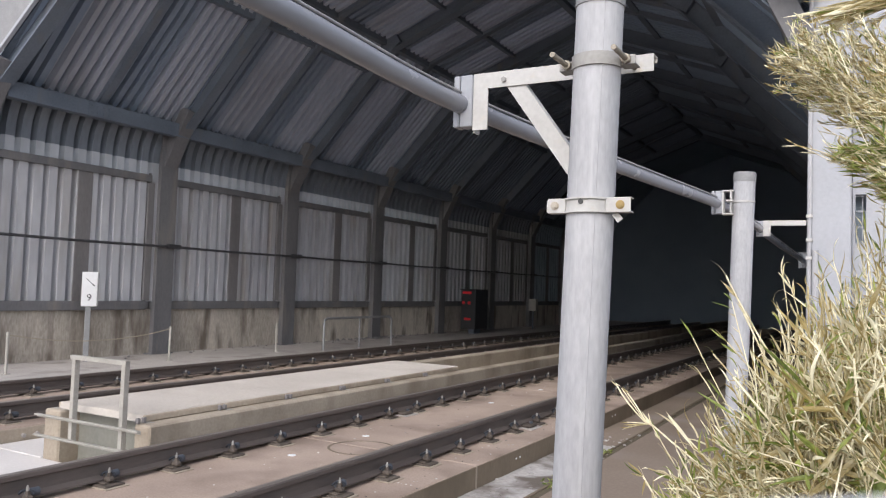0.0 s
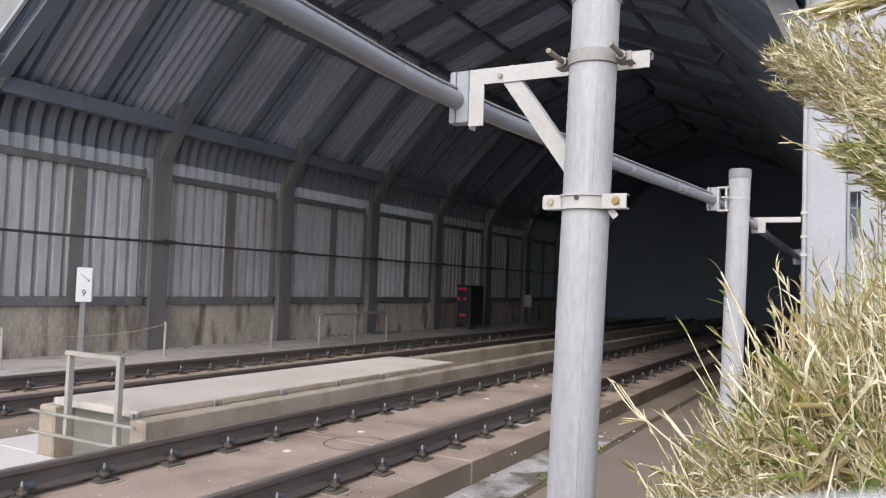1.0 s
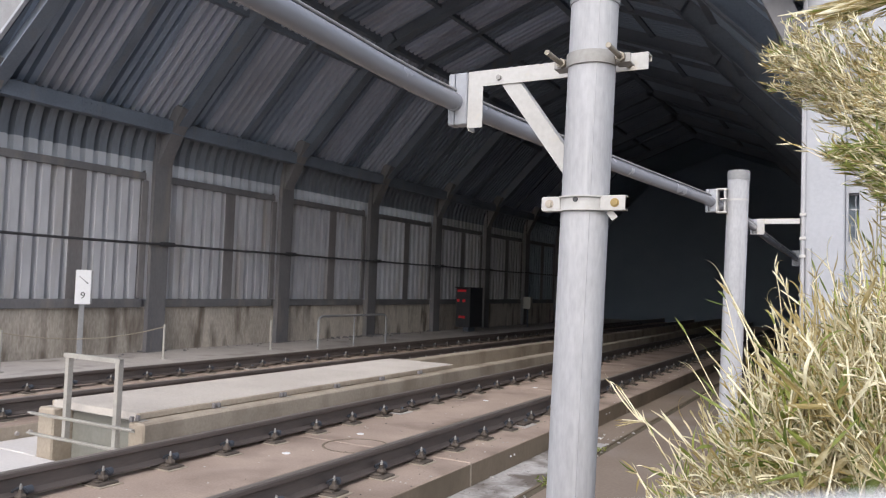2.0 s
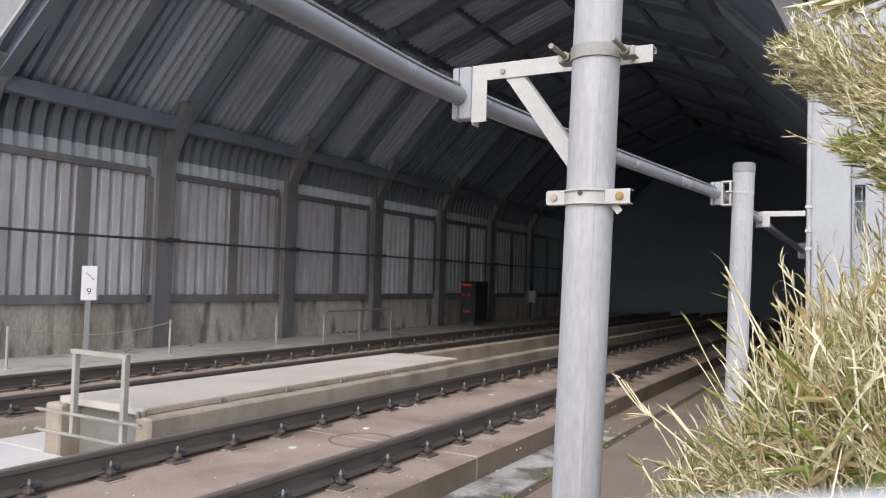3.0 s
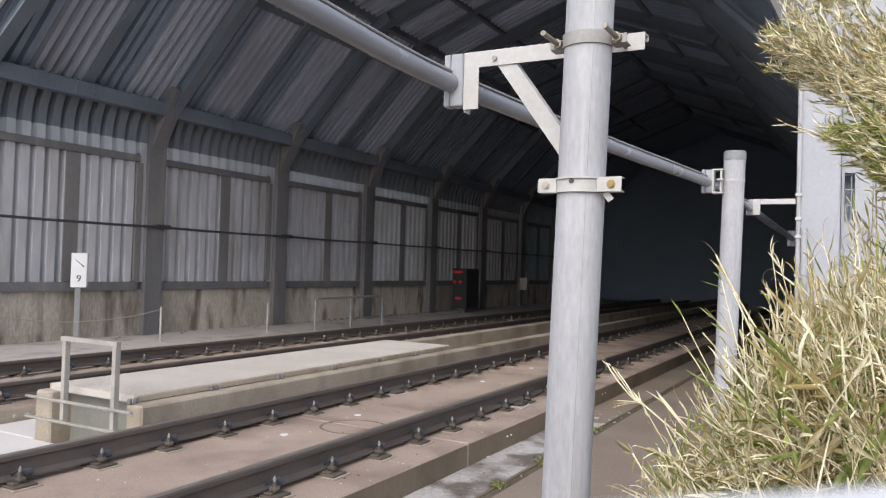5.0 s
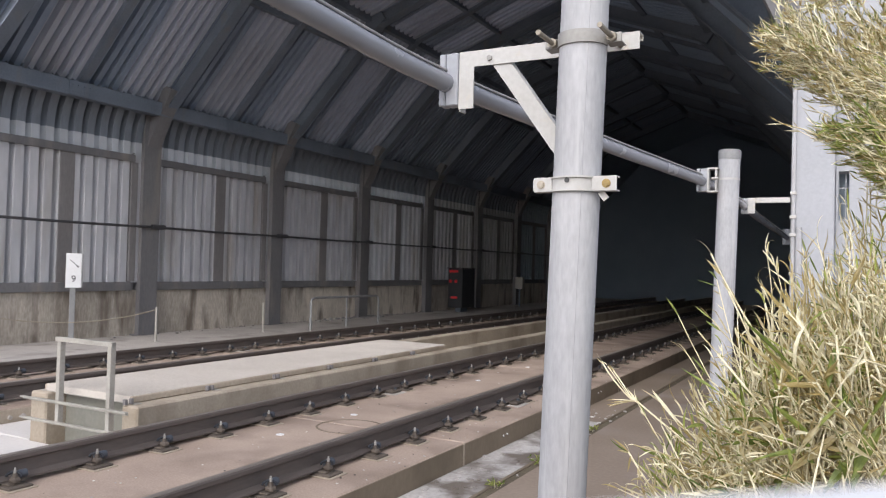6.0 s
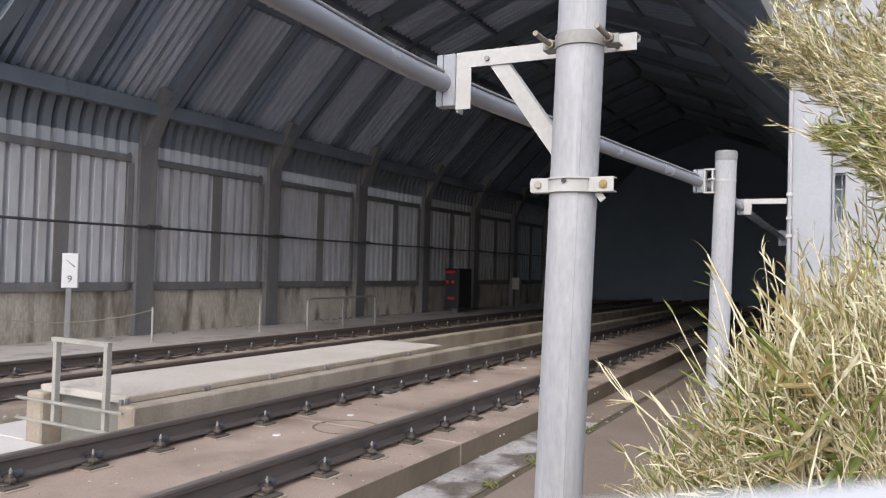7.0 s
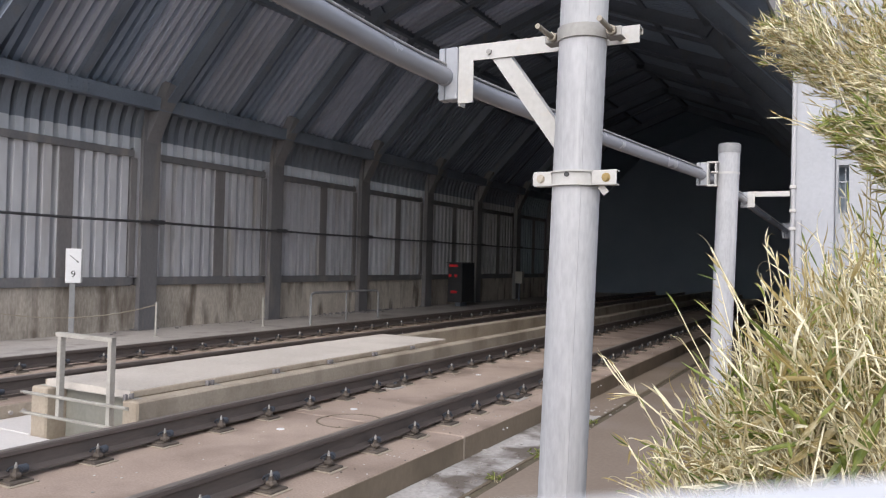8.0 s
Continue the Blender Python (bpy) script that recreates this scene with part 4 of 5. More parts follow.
# ---------------------------------------------------------------- things along the wall
def build_wall_things():
    # kilometre-style board on its post
    s = thing("track_sign", (-12.0, 8.75, 0.015), "small white sign with an arrow and nine on a post", "sign")
    m = pose(-12.0, 8.75, 0, 0, 0, 62)
    bm = B()
    box(bm, -0.125, 0.125, -0.012, 0.012, 0.98, 1.58, 0.006, m)
    board = part("board", bm, M_WHITE, s)
    bm = B()
    box(bm, 0.126, 0.15, -0.02, 0.04, 0.99, 1.57, 0.004, m)
    part("side_strip", bm, M_CAP, s)
    bm = B()
    box(bm, -0.045, 0.045, 0.013, 0.06, 0.015, 1.5, 0.006, m)
    part("post", bm, M_CAP, s)
    bm = B()
    box(bm, -0.085, 0.085, -0.0015, 0.0015, -0.005, 0.005, 0, m @ pose(0, -0.0135, 1.41, 0, 42, 0))
    box(bm, -0.02, 0.02, -0.0015, 0.0015, -0.011, 0.011, 0, m @ pose(0.062, -0.0135, 1.355, 0, 42, 0))
    part("arrow", bm, M_BLACK, board, "dark slanting arrow")
    cu = bpy.data.curves.new("digit", "FONT")
    cu.body, cu.size, cu.align_x, cu.extrude = "9", 0.165, "CENTER", 0.001
    tmp = bpy.data.objects.new("digit", cu)
    me = bpy.data.meshes.new_from_object(tmp)
    bpy.data.objects.remove(tmp)
    me.transform(m @ pose(0.0, -0.0145, 1.08, 90, 0, 0))
    me.materials.clear()
    me.materials.append(M_BLACK)
    d = new("digit", me)
    hang(d, board)

    # rope posts and rope
    tops = []
    for y in (6.85, 9.88, 12.75):
        p = thing("rope_post", (-11.2, y, 0.015), "thin grey post holding a slack rope", "post", group="rope posts")
        bm = B()
        cyl(bm, (-11.2, y, 0.015), (-11.2, y, 0.64), 0.022, 10)
        part("shaft", bm, M_RAILING, p)
        bm = B()
        cyl(bm, (-11.2, y, 0.015), (-11.2, y, 0.03), 0.06, 12)
        part("foot", bm, M_RAILING, p)
        tops.append(Vector((-11.2, y, 0.60)))
    bm = B()
    sweep(bm, [tops[0].lerp(tops[1], k / 16) - Vector((0, 0, 0.15 * (1 - (k / 8 - 1) ** 2))) for k in range(17)], 0.008, 6)
    tagged(part("rope", bm, M_ROPE), "slack straw-coloured rope between two posts", "rope")

    # cable along the wall with its hangers
    c = thing("wall_cable", (-12.36, 14, 2.14), "dark heavy cable strung along the shed wall", "cable")
    pts = []
    for a, b in zip(FRAMES, FRAMES[1:]):
        pts += [(-12.28, a + (b - a) * k / 8, 2.15 - 0.014 * (1 - (k / 4 - 1) ** 2)) for k in range(8)]
    bm = B()
    sweep(bm, pts, 0.026, 8)
    smooth(part("cable_run", bm, M_CABLE, c))
    for y in FRAMES[:-1]:
        bm = B()
        box(bm, -12.33, -12.25, y - 0.13, y + 0.2, 2.11, 2.20, 0.01)
        part("hanger", bm, M_CABLE, c)

    # tubular guard
    g = thing("tubular_guard", (-10.8, 15.2, 0.015), "low grey tubular steel guard frame beside the far track", "guard rail")
    bm = B()
    loop = [(-10.8, 13.87, 0.015), (-10.8, 13.87, 0.62), (-10.8, 13.9, 0.69), (-10.8, 13.99, 0.73), (-10.8, 16.53, 0.73), (-10.8, 16.62, 0.69), (-10.8, 16.65, 0.62), (-10.8, 16.65, 0.015)]
    sweep(bm, loop, 0.028, 10)
    smooth(part("hoop", bm, M_CAP, g), 60)
    bm = B()
    cyl(bm, (-10.8, 15.25, 0.015), (-10.8, 15.25, 0.72), 0.022, 10)
    part("middle_post", bm, M_CAP, g)

    # signal case with red lamps
    s = thing("signal_case", (-11.7, 23.2, 0.015), "black trackside signal case with glowing red lamps", "signal")
    bm = B()
    box(bm, -11.97, -11.43, 22.66, 23.6, 0.16, 1.46, 0.02)
    case = part("case", bm, M_BOXDARK, s)
    bm = B()
    box(bm, -11.8, -11.6, 22.9, 23.4, 0.015, 0.16)
    part("pedestal", bm, M_STEEL, s)
    bm = B()
    box(bm, -11.99, -11.41, 22.6, 23.62, 1.46, 1.49, 0.008)
    part("hood", bm, M_BOXDARK, s)
    for x, z in ((-11.87, 1.04), (-11.66, 1.04)):
        bm = B()
        cyl(bm, (x, 22.665, z), (x, 22.63, z), 0.052, 14)
        part("lamp", bm, M_RED, case, "glowing red lamp")
    for x, z, w in ((-11.75, 1.37, 0.16), (-11.72, 0.50, 0.12)):
        bm = B()
        box(bm, x - w, x + w, 22.63, 22.665, z - 0.04, z + 0.04, 0.012)
        part("lamp", bm, M_RED, case, "glowing red lamp bar")
    # pale cabinet deeper inside
    k = thing("wall_box", (-11.6, 28, 0.015), "small pale box on a post deep in the shed", "box")
    bm = B()
    box(bm, -11.75, -11.45, 27.9, 28.1, 0.72, 1.18, 0.01)
    part("case", bm, M_RAILING, k)
    bm = B()
    cyl(bm, (-11.6, 28, 0.015), (-11.6, 28, 0.72), 0.03, 8)
    part("post", bm, M_STEEL, k)


def build_slab_details():
    # shallow round cover in the slab
    bm = B()
    ring(bm, (-4.17, 6.0, 0), 0.298, 0.32, -0.002, 0.003, 48)
    tagged(part("cover_rim", bm, M_MUD), "thin rim of a round cover set in the slab", "cover", kind="structure")
    for x, y in ((-4.47, 5.36), (-4.46, 6.48), (-4.46, 9.4), (-4.46, 11.16)):
        bm = B()
        cyl(bm, (x, y, 0.0), (x, y, 0.006), 0.036, 16)
        tagged(part("survey_disc", bm, M_WHITE), "small white marker disc on the slab", "marker", group="marker discs")
    for y in (6.88, 6.97, 9.99, 10.12):
        bm = B()
        cyl(bm, (-2.995, y, -0.09), (-2.976, y, -0.09), 0.008, 8)
        tagged(part("kerb_stud", bm, M_WHITE), "pale stud in the side of the slab", "stud", group="kerb studs")
    for y in (3.4, 3.53, 4.74, 4.88):
        bm = B()
        cyl(bm, (-7.405, y, -0.09), (-7.372, y, -0.09), 0.022, 8)
        tagged(part("kerb_stud", bm, M_WALK), "pale stud in the side of the slab", "stud", group="kerb studs")


# ---------------------------------------------------------------- bank, ledge, bamboo grass
def build_bank():
    bm = B()
    rows = []
    for j in range(15):
        y = -6 + j * 0.75
        row = []
        for x, z in ((-0.75, GROUND_Z - 0.02), (-0.55, 0.2), (-0.35, 0.52), (0.0, 0.66), (0.5, 0.8), (1.4, 1.2), (3.0, 2.0), (6.0, 2.6)):
            drop = max(0.0, (y - 2.7) / 1.8)
            h = GROUND_Z + (z - GROUND_Z) * max(0.0, 1 - drop ** 2)
            row.append(bm.verts.new((x, y, h + noise.noise((x * 2, y * 2, 0)) * 0.04 - 0.02)))
        rows.append(row)
    for r0, r1 in zip(rows, rows[1:]):
        for k in range(len(r0) - 1):
            bm.faces.new((r0[k], r0[k + 1], r1[k + 1], r1[k]))
    t = smooth(part("bank", bm, M_SOIL), 80)
    tagged(t, "earth bank overgrown with dry bamboo grass", "bank", kind="structure")


def leaf(bm, base, way, length, width, droop, roll, twist=0.0):
    """A narrow pointed blade, folded along its midrib, that curls along its length by droop and turns by twist (radians)."""
    way = Vector(way).normalized()
    side = way.cross(Vector((math.sin(roll) * 0.8, math.cos(roll) * 0.8, 0.6))).normalized()
    p, prev = Vector(base), None
    steps = (0.22, 0.72, 1.0, 0.95, 0.7, 0.38, 0.0)
    n = len(steps) - 1
    for k, w in enumerate(steps):
        up = side.cross(way)
        half = side * (width * w * 0.5)
        if w:
            cur = [bm.verts.new(p - half + up * width * w * 0.16), bm.verts.new(p), bm.verts.new(p + half + up * width * w * 0.16)]
        else:
            cur = [bm.verts.new(p)]
        if prev:
            if len(cur) == 3:
                bm.faces.new((prev[0], prev[1], cur[1], cur[0]))
                bm.faces.new((prev[1], prev[2], cur[2], cur[1]))
            else:
                bm.faces.new((prev[0], prev[1], cur[0]))
                bm.faces.new((prev[1], prev[2], cur[0]))
        prev = cur
        p = p + way * (length / n)
        way = (Matrix.Rotation(-droop * 2 * (k + 1) / (n * (n + 1)), 3, side) @ way).normalized()
        side = (Matrix.Rotation(twist / n, 3, way) @ side).normalized()


def grass_clump(roots, rng, label, green=0.25, size=0.075, loose=1.0, bend=(-0.5, 1.2), slim=1.0, lift=0.0, stem=1.0, twist=1.2):
    """roots: (foot, tip, leaf count). Stems curve from foot to tip and carry leaves on their upper part."""
    c = thing("bamboo_grass", roots[0][0], label, "grass", group="bamboo grass clumps")
    stems, dry, fresh = B(), B(), B()
    for foot, tip, count in roots:
        foot, tip = Vector(foot), Vector(tip)
        d = tip - foot
        bow = Vector((rng.uniform(-1, 1), rng.uniform(-1, 1), rng.uniform(0.0, 0.9))) * d.length * 0.06
        pts = [foot + d * s + bow * 4 * s * (1 - s) for s in (0, 0.25, 0.5, 0.75, 1.0)]
        sweep(stems, pts, stem * rng.uniform(0.0016, 0.0034), 5)
        for k in range(count):
            s = rng.uniform(0.25, 1.0) ** 0.7
            i = min(3, int(s * 4))
            base = pts[i].lerp(pts[i + 1], s * 4 - i)
            way = d.normalized() * rng.uniform(0.5, 1.2) + Vector((rng.uniform(-0.7, 0.6), rng.uniform(-0.6, 0.6), rng.uniform(-0.5, 0.4))) * loose + Vector((-0.3 * lift, 0, lift))
            long = size * rng.choice((0.35, 0.5, 0.7, 0.9, 1.25)) * rng.uniform(0.85, 1.15)
            leaf(fresh if rng.random() < green else dry, base, way, long, slim * size * rng.uniform(0.06, 0.125), rng.uniform(*bend) * rng.choice((0.6, 1.0, 1.6)),
                 rng.uniform(0, 6.3), rng.gauss(0, twist))
        leaf(dry if rng.random() > green else fresh, pts[-1], d.normalized() + Vector((rng.uniform(-0.3, 0.3), 0, rng.uniform(-0.3, 0.2))), size * rng.uniform(0.4, 1.0), slim * size * 0.09, rng.uniform(*bend), rng.uniform(0, 6.3), rng.gauss(0, twist))
    for nm, b, mat in (("stems", stems, M_STEM), ("dry_leaves", dry, M_LEAF), ("green_leaves", fresh, M_GREEN)):
        if b.verts:
            tagged(part(nm, b, mat, c), kind="stuff")
        else:
            b.free()


def build_grass():
    rng = random.Random(7)
    dry = "dry straw-coloured bamboo grass with some green leaves on the bank"

    def clump(n, foot, foot_r, tip, tip_r, leaves, green, label=dry, size=0.075, loose=1.0, bend=(-0.5, 1.2), slim=1.0, lift=0.0, stem=1.0):
        roots = []
        for _ in range(n):
            f = [foot[i] + rng.gauss(0, 1) * foot_r[i] for i in range(3)]
            t = [tip[i] + rng.gauss(0, 1) * tip_r[i] for i in range(3)]
            roots.append((f, t, rng.randint(*leaves)))
        grass_clump(roots, rng, label, green, size, loose, bend, slim, lift, stem)

    # the mass of the bush: culms that fan out from the bank, shorter and flatter towards its edge
    for n, fx, tx, tz, spread, green in ((12, -0.27, -0.40, 1.02, 0.05, 0.35), (24, -0.22, -0.33, 1.10, 0.06, 0.3), (44, -0.16, -0.27, 1.21, 0.08, 0.25), (62, -0.10, -0.19, 1.31, 0.09, 0.22),
                                         (72, -0.02, -0.11, 1.39, 0.10, 0.22), (72, 0.06, -0.03, 1.47, 0.10, 0.22), (66, 0.14, 0.06, 1.54, 0.11, 0.25)):
        clump(n, (fx, 2.08, 0.76), (0.05, 0.10, 0.03), (tx, 2.10, tz), (0.05, 0.11, spread), (10, 15), green, dry, 0.07, 1.35, (-1.4, 2.4), 0.82, 0.0, 0.75)
    # short cut stubs and curled blades between them
    for n, tx, tz in ((50, -0.26, 1.06), (90, -0.14, 1.16), (90, -0.02, 1.26), (90, 0.05, 1.40)):
        clump(n, (tx + 0.07, 1.98, tz - 0.22), (0.07, 0.08, 0.05), (tx, 1.95, tz), (0.08, 0.08, 0.10), (5, 8), 0.15, dry, 0.052, 1.9, (0.3, 4.0), 0.85, 0.0, 0.8)
    # bare culms that stand clear of the rest at its edge, each with a few blades
    for (fx, fz), (tx, tz), count, green in (((-0.24, 1.16), (-0.386, 1.425), 2, 0.5), ((-0.27, 1.18), (-0.371, 1.345), 2, 0.0), ((-0.19, 1.30), (-0.306, 1.42), 2, 0.7),
                                             ((-0.26, 1.05), (-0.482, 1.204), 2, 0.2), ((-0.34, 0.98), (-0.479, 1.197), 4, 0.4), ((-0.29, 1.09), (-0.409, 1.196), 2, 0.0),
                                             ((-0.20, 1.38), (-0.312, 1.58), 2, 0.2), ((-0.17, 1.35), (-0.19, 1.60), 1, 0.0), ((-0.13, 1.40), (-0.17, 1.56), 3, 0.1),
                                             ((-0.18, 1.30), (-0.27, 1.49), 2, 0.3), ((-0.31, 0.92), (-0.43, 1.02), 4, 0.4), ((-0.30, 0.92), (-0.46, 0.985), 3, 0.0)):
        grass_clump([((fx, 1.95, fz), (tx, 1.95, tz), count), ((fx + 0.06, 1.99, fz - 0.26), (fx, 1.95, fz), 3)], rng, dry, green, 0.062, 0.5, (-0.8, 1.6), 1.0, 0.0, 0.7)
    # a low leafy tuft below it
    clump(11, (-0.345, 1.93, 0.93), (0.03, 0.02, 0.01), (-0.415, 1.94, 1.08), (0.045, 0.03, 0.05), (7, 11), 0.45, dry, 0.06, 1.1, (-0.8, 2.0), 0.95, 0.0, 0.8)
    clump(7, (-0.33, 1.93, 0.92), (0.03, 0.02, 0.01), (-0.465, 1.94, 0.99), (0.04, 0.03, 0.03), (4, 7), 0.2, dry, 0.055, 1.1, (0.4, 3.5), 0.9, 0.0, 0.7)
    # a forked spray at the end of the outermost culm
    grass_clump([((-0.493, 1.95, 1.203), (-0.575 + 0.014 * k, 1.95 + 0.004 * k, 1.297 - 0.011 * k), 1) for k in range(3)]
                + [((-0.482, 1.95, 1.204), (-0.540, 1.95, 1.189 + 0.007 * k), 2) for k in range(3)], rng, dry, 0.0, 0.03, 0.25, (-0.5, 0.8), 1.1, 0.0, 0.65)
    # curled dead blades, hooked over at the tip
    for x, z in ((-0.40, 1.235), (-0.375, 1.245), (-0.35, 1.235), (-0.45, 1.07), (-0.44, 1.03), (-0.47, 1.02), (-0.30, 1.44), (-0.21, 1.52), (-0.18, 1.53)):
        grass_clump([((x + 0.03, 1.95, z - 0.05), (x + 0.012, 1.94, z - 0.015), 0)], rng, dry, 0.0, 0.075, 0.4, (2.0, 4.5), 0.75, 0.0, 0.8)
    clump(60, (-0.12, 1.93, 0.98), (0.10, 0.04, 0.06), (-0.15, 1.90, 1.07), (0.11, 0.05, 0.08), (4, 7), 0.0, dry, 0.045, 1.9, (0.8, 4.5), 1.1, 0.0, 0.6)
    # broad twisted leaves through the front of the bush
    front = "broad twisted bamboo leaves at the front of the bush"
    for x, z, long, wide, head, droop, turn_by, fresh in ((-0.02, 1.20, 0.19, 0.021, 222, 0.4, 2.2, 0), (-0.10, 1.23, 0.16, 0.015, 205, 0.3, 1.2, 0), (-0.06, 1.26, 0.12, 0.014, 120, 0.5, 1.0, 0),
                                                          (0.02, 1.20, 0.13, 0.022, 260, 0.3, 0.4, 1), (0.05, 1.22, 0.14, 0.021, 245, 0.4, 0.5, 1), (0.0, 1.15, 0.11, 0.020, 235, 0.4, 0.3, 1),
                                                          (-0.14, 1.16, 0.14, 0.014, 185, 0.5, 0.4, 1), (-0.12, 1.20, 0.15, 0.013, 175, 0.6, 0.3, 1), (-0.04, 1.38, 0.11, 0.015, 262, 0.2, 0.6, 1),
                                                          (0.01, 1.27, 0.15, 0.016, 8, 1.2, 0.8, 0), (-0.19, 1.10, 0.10, 0.012, 200, 1.0, 1.5, 0), (-0.22, 1.42, 0.16, 0.013, 318, 0.1, 0.2, 1)):
        a = radians(head)
        c = thing("bamboo_grass", (x, 1.92, z), front, "grass", group="bamboo grass clumps")
        bm = B()
        leaf(bm, (x, 1.88, z), (math.cos(a), -0.1, math.sin(a)), long, wide, droop, 0.2, turn_by)
        part("broad_leaf", bm, M_GREEN if fresh else M_LEAF, c)
        bm = B()
        sweep(bm, [(x, 1.88, z), (x + 0.01, 1.92, z - 0.12), (x + 0.03, 2.0, 0.74)], 0.0016, 5)
        part("stalk", bm, M_STEM, c)
    clump(34, (-0.10, 1.92, 0.95), (0.12, 0.05, 0.06), (-0.20, 1.90, 1.10), (0.09, 0.06, 0.08), (3, 5), 0.4, dry, 0.11, 1.6, (-0.5, 2.0), 1.0, 0.0, 0.6)
    clump(40, (0.02, 1.92, 1.05), (0.10, 0.05, 0.08), (-0.04, 1.90, 1.26), (0.08, 0.06, 0.10), (3, 5), 0.35, dry, 0.11, 1.6, (-0.5, 2.0), 1.0, 0.0, 0.6)
    # the overhanging spray
    over = "overhanging spray of dry and green bamboo leaves"

    def brush(n, green, x0, reach, top, low, heading, size, leaves, loose):
        """Short twigs that fill a wedge from its thin end at x0; top and low give its height along the way."""
        roots = []
        for _ in range(n):
            s = rng.uniform(0.0, 1.25) ** 0.85
            h = rng.random()
            x, z = x0 + reach * s + rng.gauss(0, 0.012), low(s) + (top(s) - low(s)) * h + rng.gauss(0, 0.008)
            a = radians(heading(h) * min(1.0, 0.5 + 1.4 * s) + rng.gauss(0, 12))
            y = 2.03 + rng.gauss(0, 0.07)
            run = rng.uniform(0.05, 0.13) * min(1.0, 0.5 + s)
            roots.append(((x + run * math.cos(a), y + rng.gauss(0, 0.03), z - run * math.sin(a)), (x, y, z), rng.randint(*leaves)))
        grass_clump(roots, rng, over, green, size, loose, (-3.0, 1.4), 0.95, 0.12, 0.32, 1.8)

    for n, green in ((190, 0.06), (190, 0.2), (170, 0.38)):
        brush(n, green, -0.225, 0.29, lambda s: 2.115 + 0.05 * min(1.0, 6 * s), lambda s: 2.07 - 0.215 * s, lambda h: 18 + 52 * h, 0.031, (13, 19), 0.85)
    for n, green in ((70, 0.45), (70, 0.6)):
        brush(n, green, -0.065, 0.13, lambda s: 1.875 + 0.03 * s, lambda s: 1.855 - 0.14 * s, lambda h: -5 + 45 * h, 0.05, (8, 13), 0.6)
    for n, green in ((90, 0.25), (90, 0.5)):
        brush(n, green, 0.0, 0.12, lambda s: 1.95, lambda s: 1.76 - 0.06 * s, lambda h: 30 + 40 * h, 0.038, (8, 13), 0.9)
    # a few loose twigs at its edges
    for f, t in (((-0.05, 2.0, 1.83), (-0.17, 2.0, 1.90)), ((0.0, 2.0, 1.80), (-0.10, 2.0, 1.895)), ((0.02, 2.0, 1.84), (-0.09, 2.02, 1.925)), ((0.03, 2.0, 1.93), (-0.06, 2.0, 1.93))):
        grass_clump([(f, t, 4), ((f[0] + 0.02, f[1] + 0.02, f[2]), (t[0] + 0.03, t[1], t[2] - 0.012), 4)], rng, over, 0.4, 0.04, 0.5, (-0.6, 0.6), 1.0, 0.0, 0.4)
    # long straw blades across its top
    clump(30, (0.22, 2.0, 2.235), (0.04, 0.08, 0.012), (-0.06, 1.98, 2.187), (0.03, 0.05, 0.009), (5, 8), 0.15, over, 0.085, 0.22, (-0.25, 0.05), 0.9, 0.0, 0.6)
    # a weed in the drain
    for y, n in ((6.55, 10), (5.6, 6), (6.72, 4), (8.1, 5)):
        clump(n, (-2.47, y, GROUND_Z), (0.012, 0.03, 0.0), (-2.48, y, GROUND_Z + 0.045), (0.035, 0.045, 0.014), (4, 7), 1.0, "small green weed growing in the drain gap", 0.045, 1.2, (-0.2, 1.0), 3.2, 0.0, 0.4)


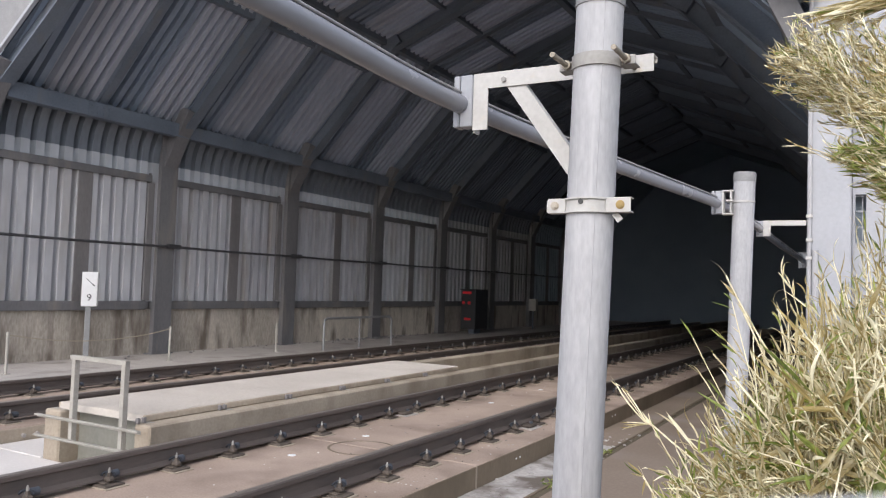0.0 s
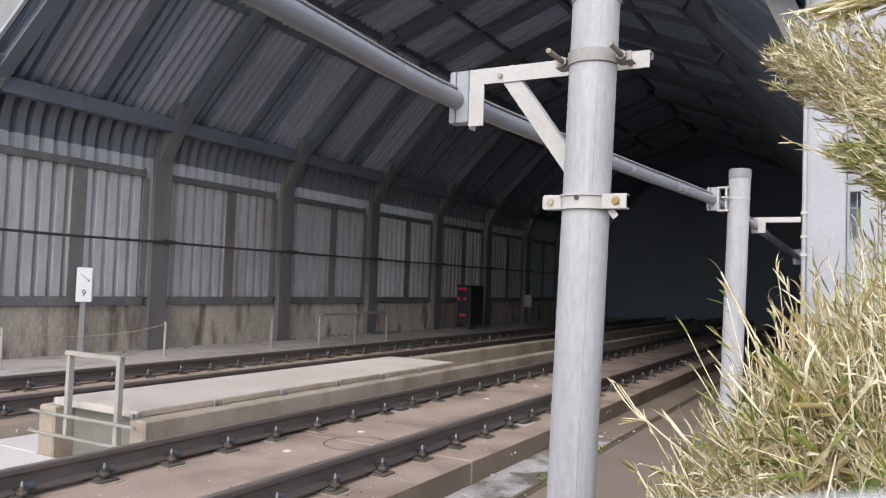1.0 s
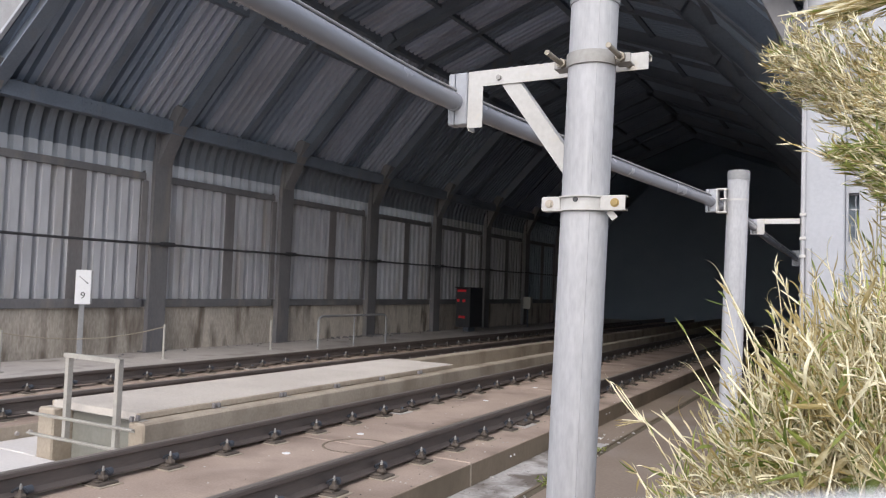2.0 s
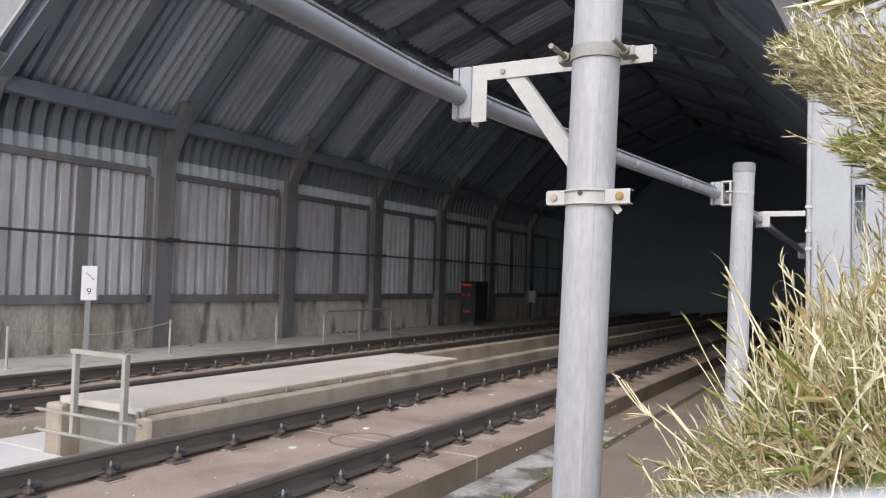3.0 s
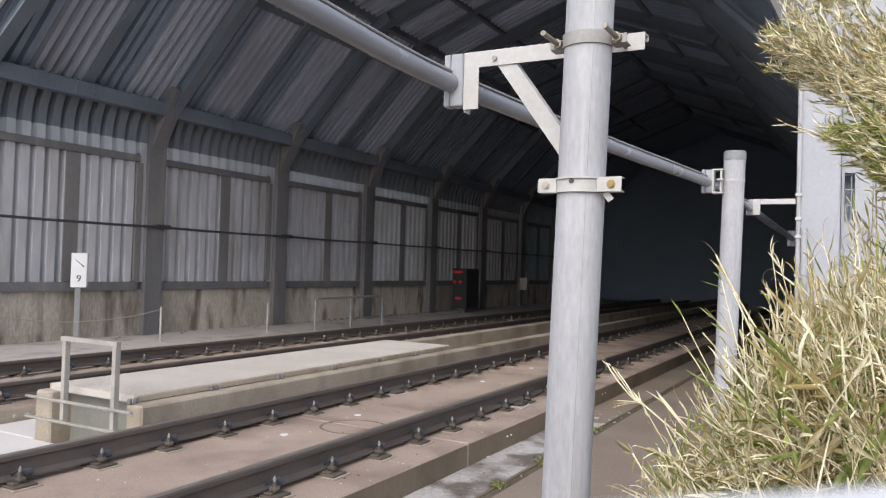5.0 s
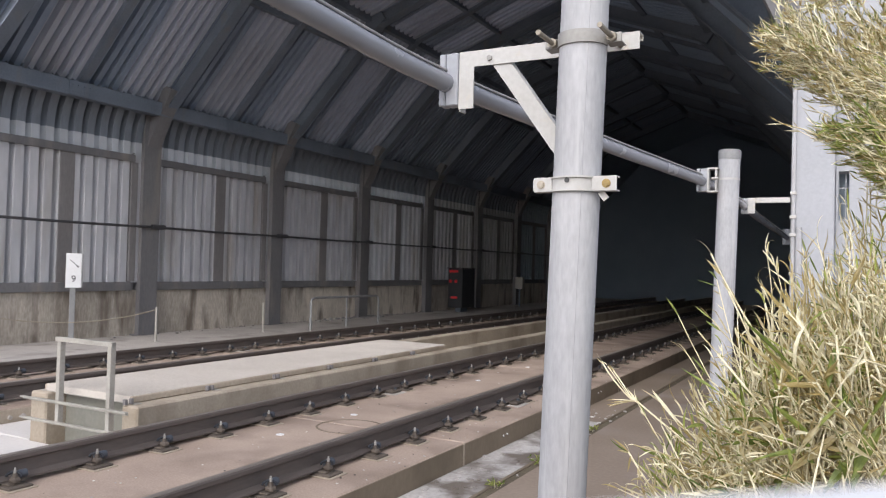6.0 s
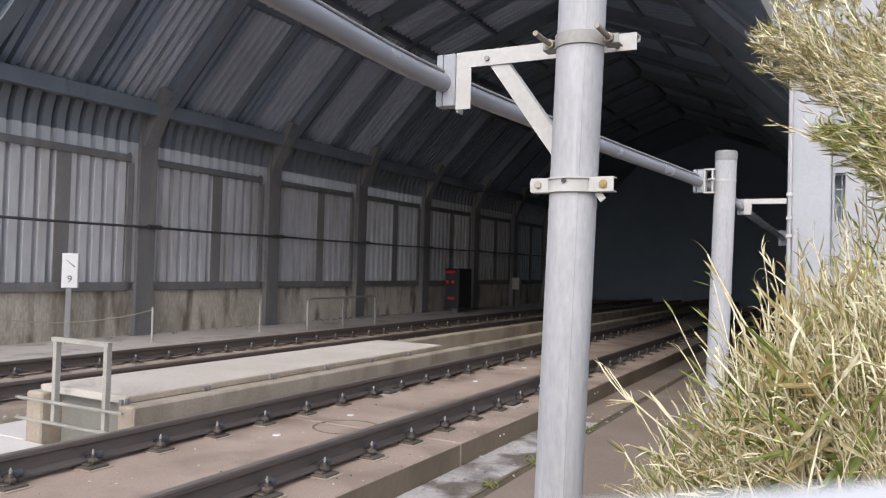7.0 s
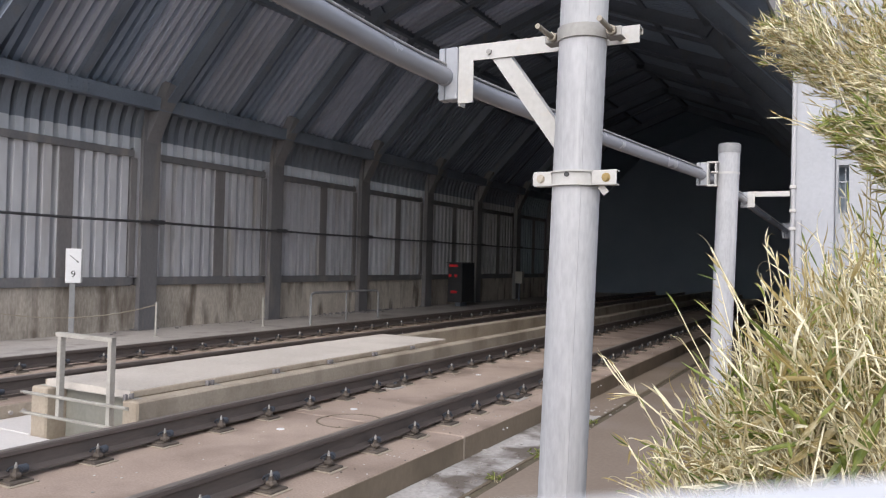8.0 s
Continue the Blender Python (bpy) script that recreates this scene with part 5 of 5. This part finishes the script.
def build_litter():
    """Crumbs of mortar and grit along the drain strip."""
    rng = random.Random(3)
    bm = B()
    for _ in range(170):
        x, y = rng.uniform(-2.97, -2.46), rng.uniform(4.0, 9.5)
        r = rng.uniform(0.005, 0.022)
        z = GROUND_Z + (0.012 if x < -2.53 and y < 8.6 else 0.0)
        vs = bmesh.ops.create_icosphere(bm, subdivisions=1, radius=r)["verts"]
        for v in vs:
            v.co = Vector((x + v.co.x * rng.uniform(0.8, 1.6), y + v.co.y * rng.uniform(0.8, 1.6), z + r * 0.3 + v.co.z * 0.6))
    tagged(part("grit", bm, M_PATCH), "loose mortar crumbs and grit beside the track slab", "grit", kind="stuff")
    bm = B()
    for _ in range(150):
        x, y = -12.44 + abs(rng.gauss(0, 0.16)), rng.choice((rng.uniform(9.0, 22.0), rng.gauss(18.2, 0.9)))
        r = rng.uniform(0.012, 0.05) if 16.5 < y < 20 else rng.uniform(0.008, 0.026)
        for v in bmesh.ops.create_icosphere(bm, subdivisions=1, radius=r)["verts"]:
            v.co = Vector((x + v.co.x * rng.uniform(0.8, 1.5), y + v.co.y * rng.uniform(0.8, 1.5), 0.015 + r * 0.4 + v.co.z * 0.7))
    tagged(part("rubble", bm, M_POST), "dark rubble and dirt along the foot of the shed wall", "rubble", kind="stuff")
    bm = B()
    for _ in range(420):
        x, y = rng.choice((rng.uniform(-4.75, -3.6), rng.uniform(-3.3, -3.0), rng.uniform(-9.0, -7.95))), rng.uniform(2.5, 16.0)
        r = rng.uniform(0.003, 0.010)
        for v in bmesh.ops.create_icosphere(bm, subdivisions=1, radius=r)["verts"]:
            v.co = Vector((x + v.co.x * 1.3, y + v.co.y * 1.2, r * 0.3 + v.co.z * 0.5))
    tagged(part("slab_grit", bm, M_GRIT), "fine pale and dark grit scattered on the track slabs", "grit", kind="stuff")


def build_ledge():
    """The coping on which the camera rests."""
    bm = B()
    box(bm, -1.2, 1.2, -0.45, 0.0, 0.55, LEDGE_Z, 0.004, pose(0.0025, 0.19, 0, 0, 0, 45.4))
    t = part("coping", bm, M_LEDGE)
    tagged(t, "pale coping of the low parapet beside the bank", "parapet", kind="structure")


LEDGE_Z = 1.4895
build_ground()
build_slabs()
build_trough()
build_wall()
build_frames()
build_roof()
build_inner()
build_rails()
build_fasteners()
build_gratings()
build_railing()
build_poles()
build_conduit()
build_mouth_column()
build_wall_things()
build_slab_details()
build_bank()
build_grass()
build_ledge()
build_litter()
build_joint_blocks()
